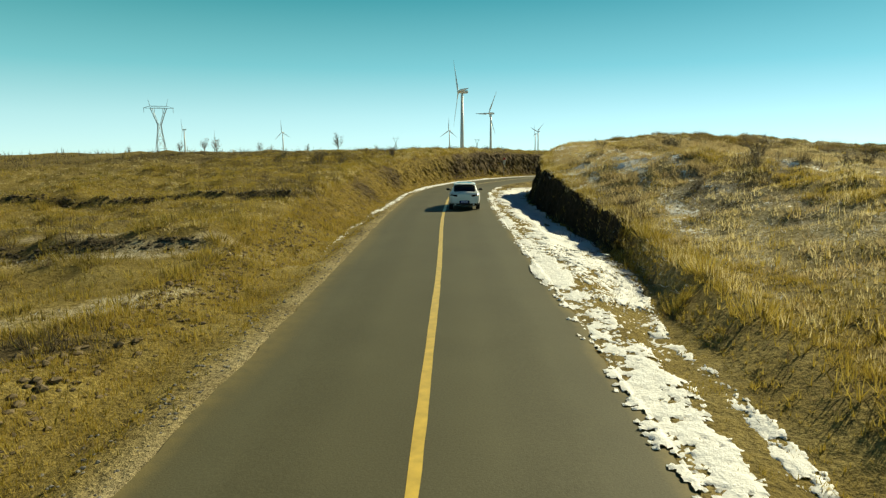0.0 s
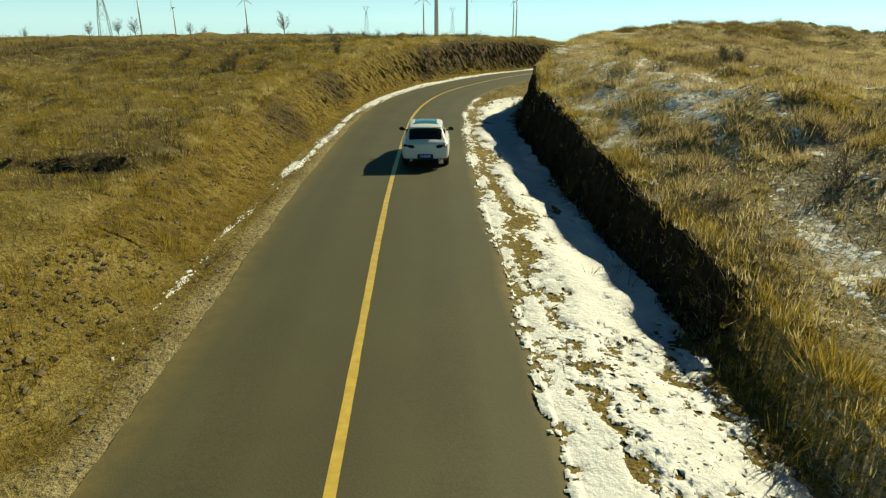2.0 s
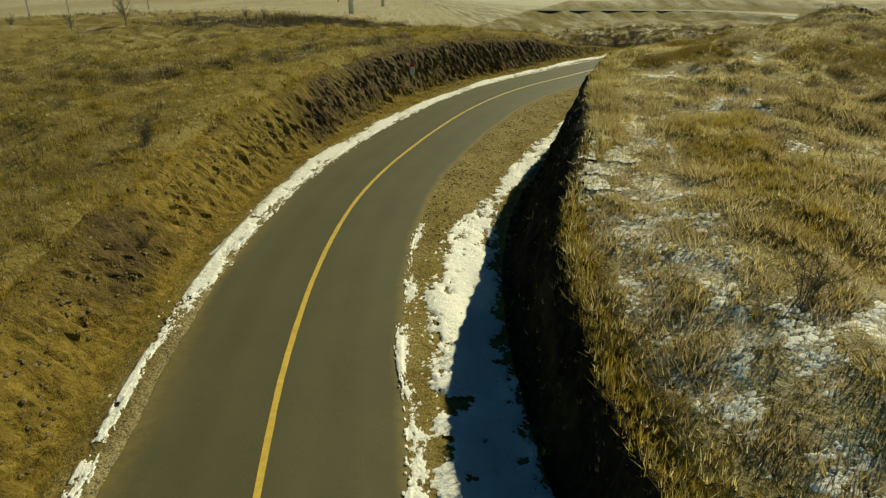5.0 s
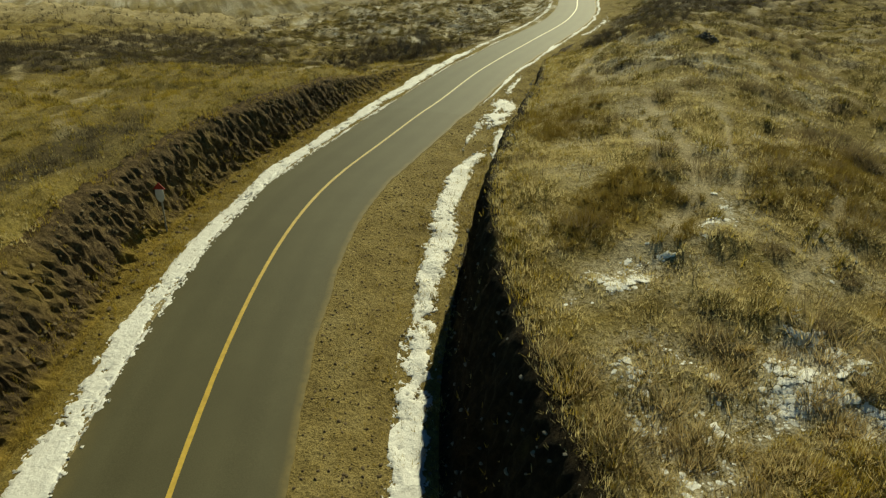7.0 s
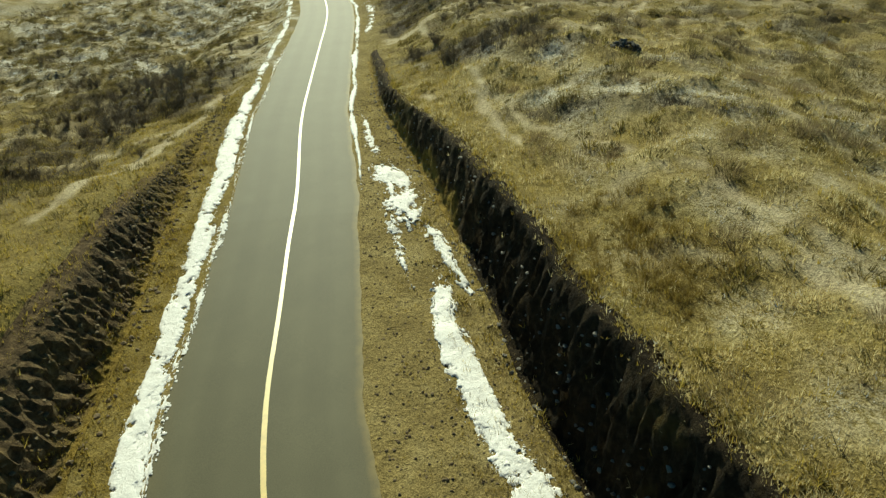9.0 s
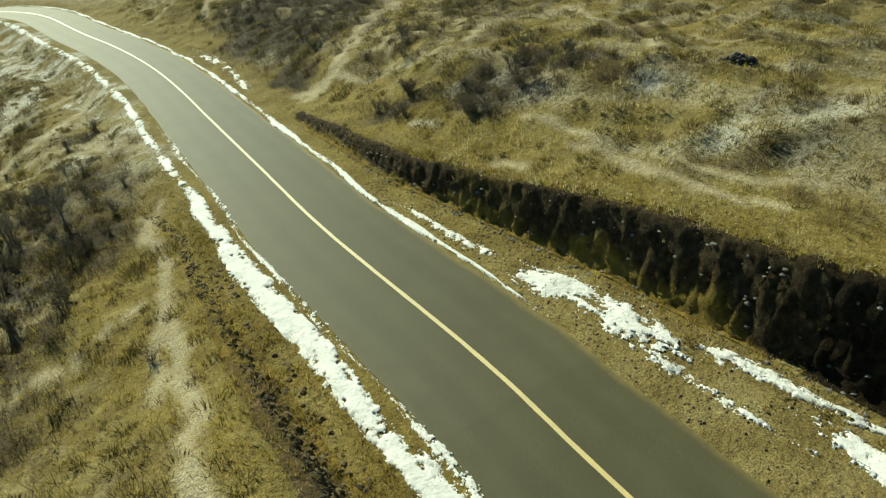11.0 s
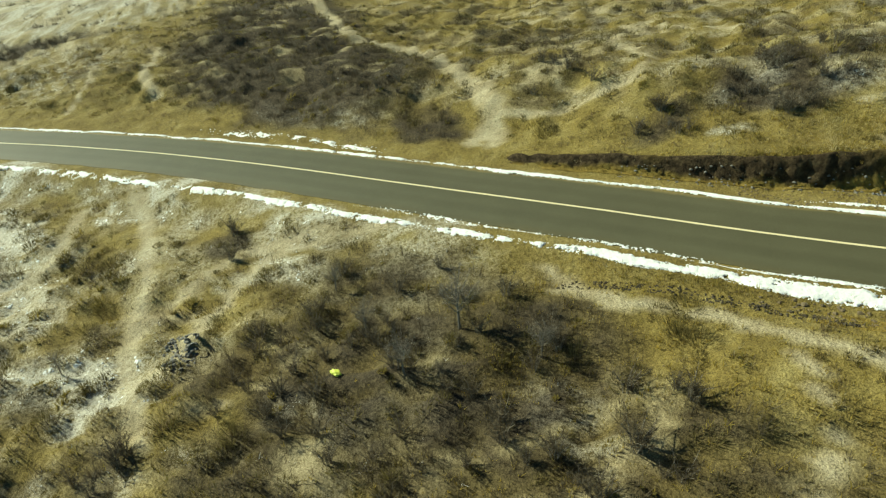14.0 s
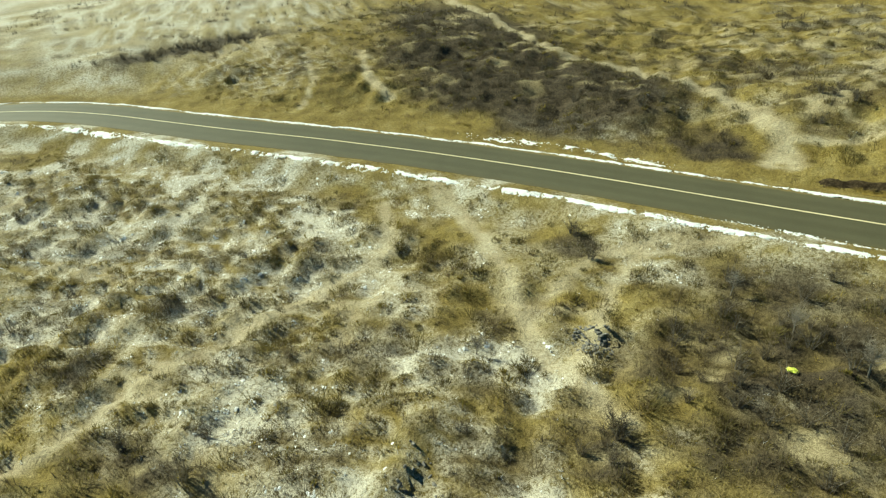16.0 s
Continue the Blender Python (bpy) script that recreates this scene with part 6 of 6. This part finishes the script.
def make_turbine(blade_angle, ground_z):
    """Tower, nacelle, hub and three tapered blades; the rotor looks along -y before it is turned."""
    t = new("wind_turbine")
    bm = bmesh.new()
    tube(bm, [(0, 0, ground_z), (0, 0, 10), (0, 0, 64)], [2.6, 2.1, 1.25], 20)
    smooth(part("tower", bm, TURBINE_WHITE, t, "tapered white steel tower"))
    bm = bmesh.new()
    rounded_box(bm, (3.2, 9.5, 3.4), Matrix.Translation((0, 1.6, 65.2)), 0.7, 3)
    part("nacelle", bm, TURBINE_WHITE, t)
    bm = bmesh.new()
    tube(bm, [(0, -3.0, 65.2), (0, -4.4, 65.2), (0, -5.6, 65.2)], [1.5, 1.4, 0.4], 16)
    hub = smooth(part("hub", bm, TURBINE_WHITE, t))
    for k in range(3):
        bm = bmesh.new()
        rings = []
        for r, chord, thick, twist in ((0.8, 1.7, 1.5, 0), (4, 2.0, 1.2, 18), (9, 3.1, 0.7, 14), (20, 2.2, 0.4, 7), (31, 1.4, 0.22, 3), (39, 0.8, 0.1, 0), (41, 0.25, 0.05, 0)):
            tw = radians(twist)
            ring = []
            for a in np.linspace(0, 2 * np.pi, 10, endpoint=False):
                u, v = chord * (0.5 * math.cos(a) - 0.15), thick * 0.5 * math.sin(a)
                ring.append(bm.verts.new((u * math.cos(tw) - v * math.sin(tw), u * math.sin(tw) + v * math.cos(tw), r)))
            rings.append(ring)
        for p, q in zip(rings[:-1], rings[1:]):
            for i in range(10):
                bm.faces.new((p[i], p[(i + 1) % 10], q[(i + 1) % 10], q[i]))
        bm.faces.new(rings[-1])
        bl = smooth(part("blade", bm, TURBINE_WHITE, t, "long tapered white rotor blade"))
        bl.matrix_basis = Matrix.Translation((0, -4.2, 65.2)) @ Matrix.Rotation(radians(blade_angle + 120 * k), 4, "Y")
    return tagged(t, "white three-bladed wind turbine at rest on the plain", "wind turbine", "wind turbines on the skyline")


# bearing, distance, foot height, rotor angle, heading
TURBINES = [(-4.6, 700, -1, -30, -75), (-2.1, 1130, 0, 32, -55), (2.0, 2250, 0, 52, -50), (1.75, 2600, 0, 5, -75), (-27.8, 2050, 0, -25, -78), (-40.7, 1000, 0, 40, -60), (-5.7, 2100, 0, 2, -40), (-20.0, 2300, 0, -5, -45), (-25.4, 2600, -22, 3, -75)]
for az_t, dist, foot_z, turn_b, face in TURBINES:
    tx, ty = bearing(az_t, dist)
    t = make_turbine(turn_b, ground_at(tx, ty) - foot_z - 1)
    t.matrix_basis = pose(tx, ty, foot_z, 0, 0, face - az_t)


def make_pylon():
    """A lattice tower with a V-shaped head and one long cross-arm."""
    p = new("power_pylon")
    bm = bmesh.new()
    corners = [(-1, -1), (1, -1), (1, 1), (-1, 1)]
    levels = [(-45, 6.0), (8, 3.2), (15, 2.4), (21, 1.7), (26, 1.2)]
    for cx, cy in corners:
        tube(bm, [(cx * w, cy * w, z) for z, w in levels], [0.22] * 5, 4)
    for (z0, w0), (z1, w1) in zip(levels[:-1], levels[1:]):
        for k in range(4):
            a, b = corners[k], corners[(k + 1) % 4]
            tube(bm, [(a[0] * w0, a[1] * w0, z0), (b[0] * w1, b[1] * w1, z1)], [0.1, 0.1], 3)
            tube(bm, [(b[0] * w0, b[1] * w0, z0), (a[0] * w1, a[1] * w1, z1)], [0.1, 0.1], 3)
            tube(bm, [(a[0] * w1, a[1] * w1, z1), (b[0] * w1, b[1] * w1, z1)], [0.1, 0.1], 3)
    part("lattice_mast", bm, GALVANISED, p)
    bm = bmesh.new()
    for sx in (-1, 1):
        for sy in (-1, 1):
            tube(bm, [(sx * 1.2, sy * 1.2, 26), (sx * 6.0, sy * 0.8, 39)], [0.2, 0.18], 4)
            tube(bm, [(sx * 0.4, sy * 1.0, 26), (sx * 4.6, sy * 0.8, 39)], [0.12, 0.12], 3)
        for k in range(5):
            f, g = k / 5, (k + 0.7) / 5
            tube(bm, [(sx * (1.2 + 4.8 * f), 0.9, 26 + 13 * f), (sx * (0.4 + 4.2 * g), -0.9, 26 + 13 * g)], [0.09, 0.09], 3)
    part("head_frame", bm, GALVANISED, p)
    bm = bmesh.new()
    for sy in (-0.8, 0.8):
        tube(bm, [(-11, sy * 0.3, 39), (-6, sy, 38.8), (6, sy, 38.8), (11, sy * 0.3, 39)], [0.12, 0.17, 0.17, 0.12], 4)
        tube(bm, [(-11, sy * 0.3, 39), (-6, sy, 40.4), (6, sy, 40.4), (11, sy * 0.3, 39)], [0.1, 0.15, 0.15, 0.1], 4)
    for k in range(12):
        tube(bm, [(-6 + k, -0.8, 38.8), (-5 + k, 0.8, 40.4)], [0.08, 0.08], 3)
    part("cross_arm", bm, GALVANISED, p)
    for sx in (-1, 1):
        bm = bmesh.new()
        tube(bm, [(sx * 6, 0, 40.4), (sx * 7.2, 0, 46)], [0.25, 0.08], 4)
        part("earth_wire_peak", bm, GALVANISED, p)
    for ix in (-10.6, -3.0, 3.0, 10.6):
        bm = bmesh.new()
        tube(bm, [(ix, 0, 38.8), (ix, 0, 35.6)], [0.16, 0.16], 6)
        part("insulator", bm, GALVANISED, p)
    return tagged(p, "grey steel lattice power pylon standing on the plain", "pylon", "pylons on the skyline")


pylon = make_pylon()
for k, (az_t, dist, turn) in enumerate(((-29.6, 400, 20), (-10.4, 1350, 35), (-3.3, 1550, 30))):
    tx, ty = bearing(az_t, dist)
    m = pose(tx, ty, -1.0, 0, 0, turn)
    if k == 0:
        pylon.matrix_basis = m
        pylon.scale = (0.72, 0.72, 0.72)
    else:
        copy_thing(pylon, m)
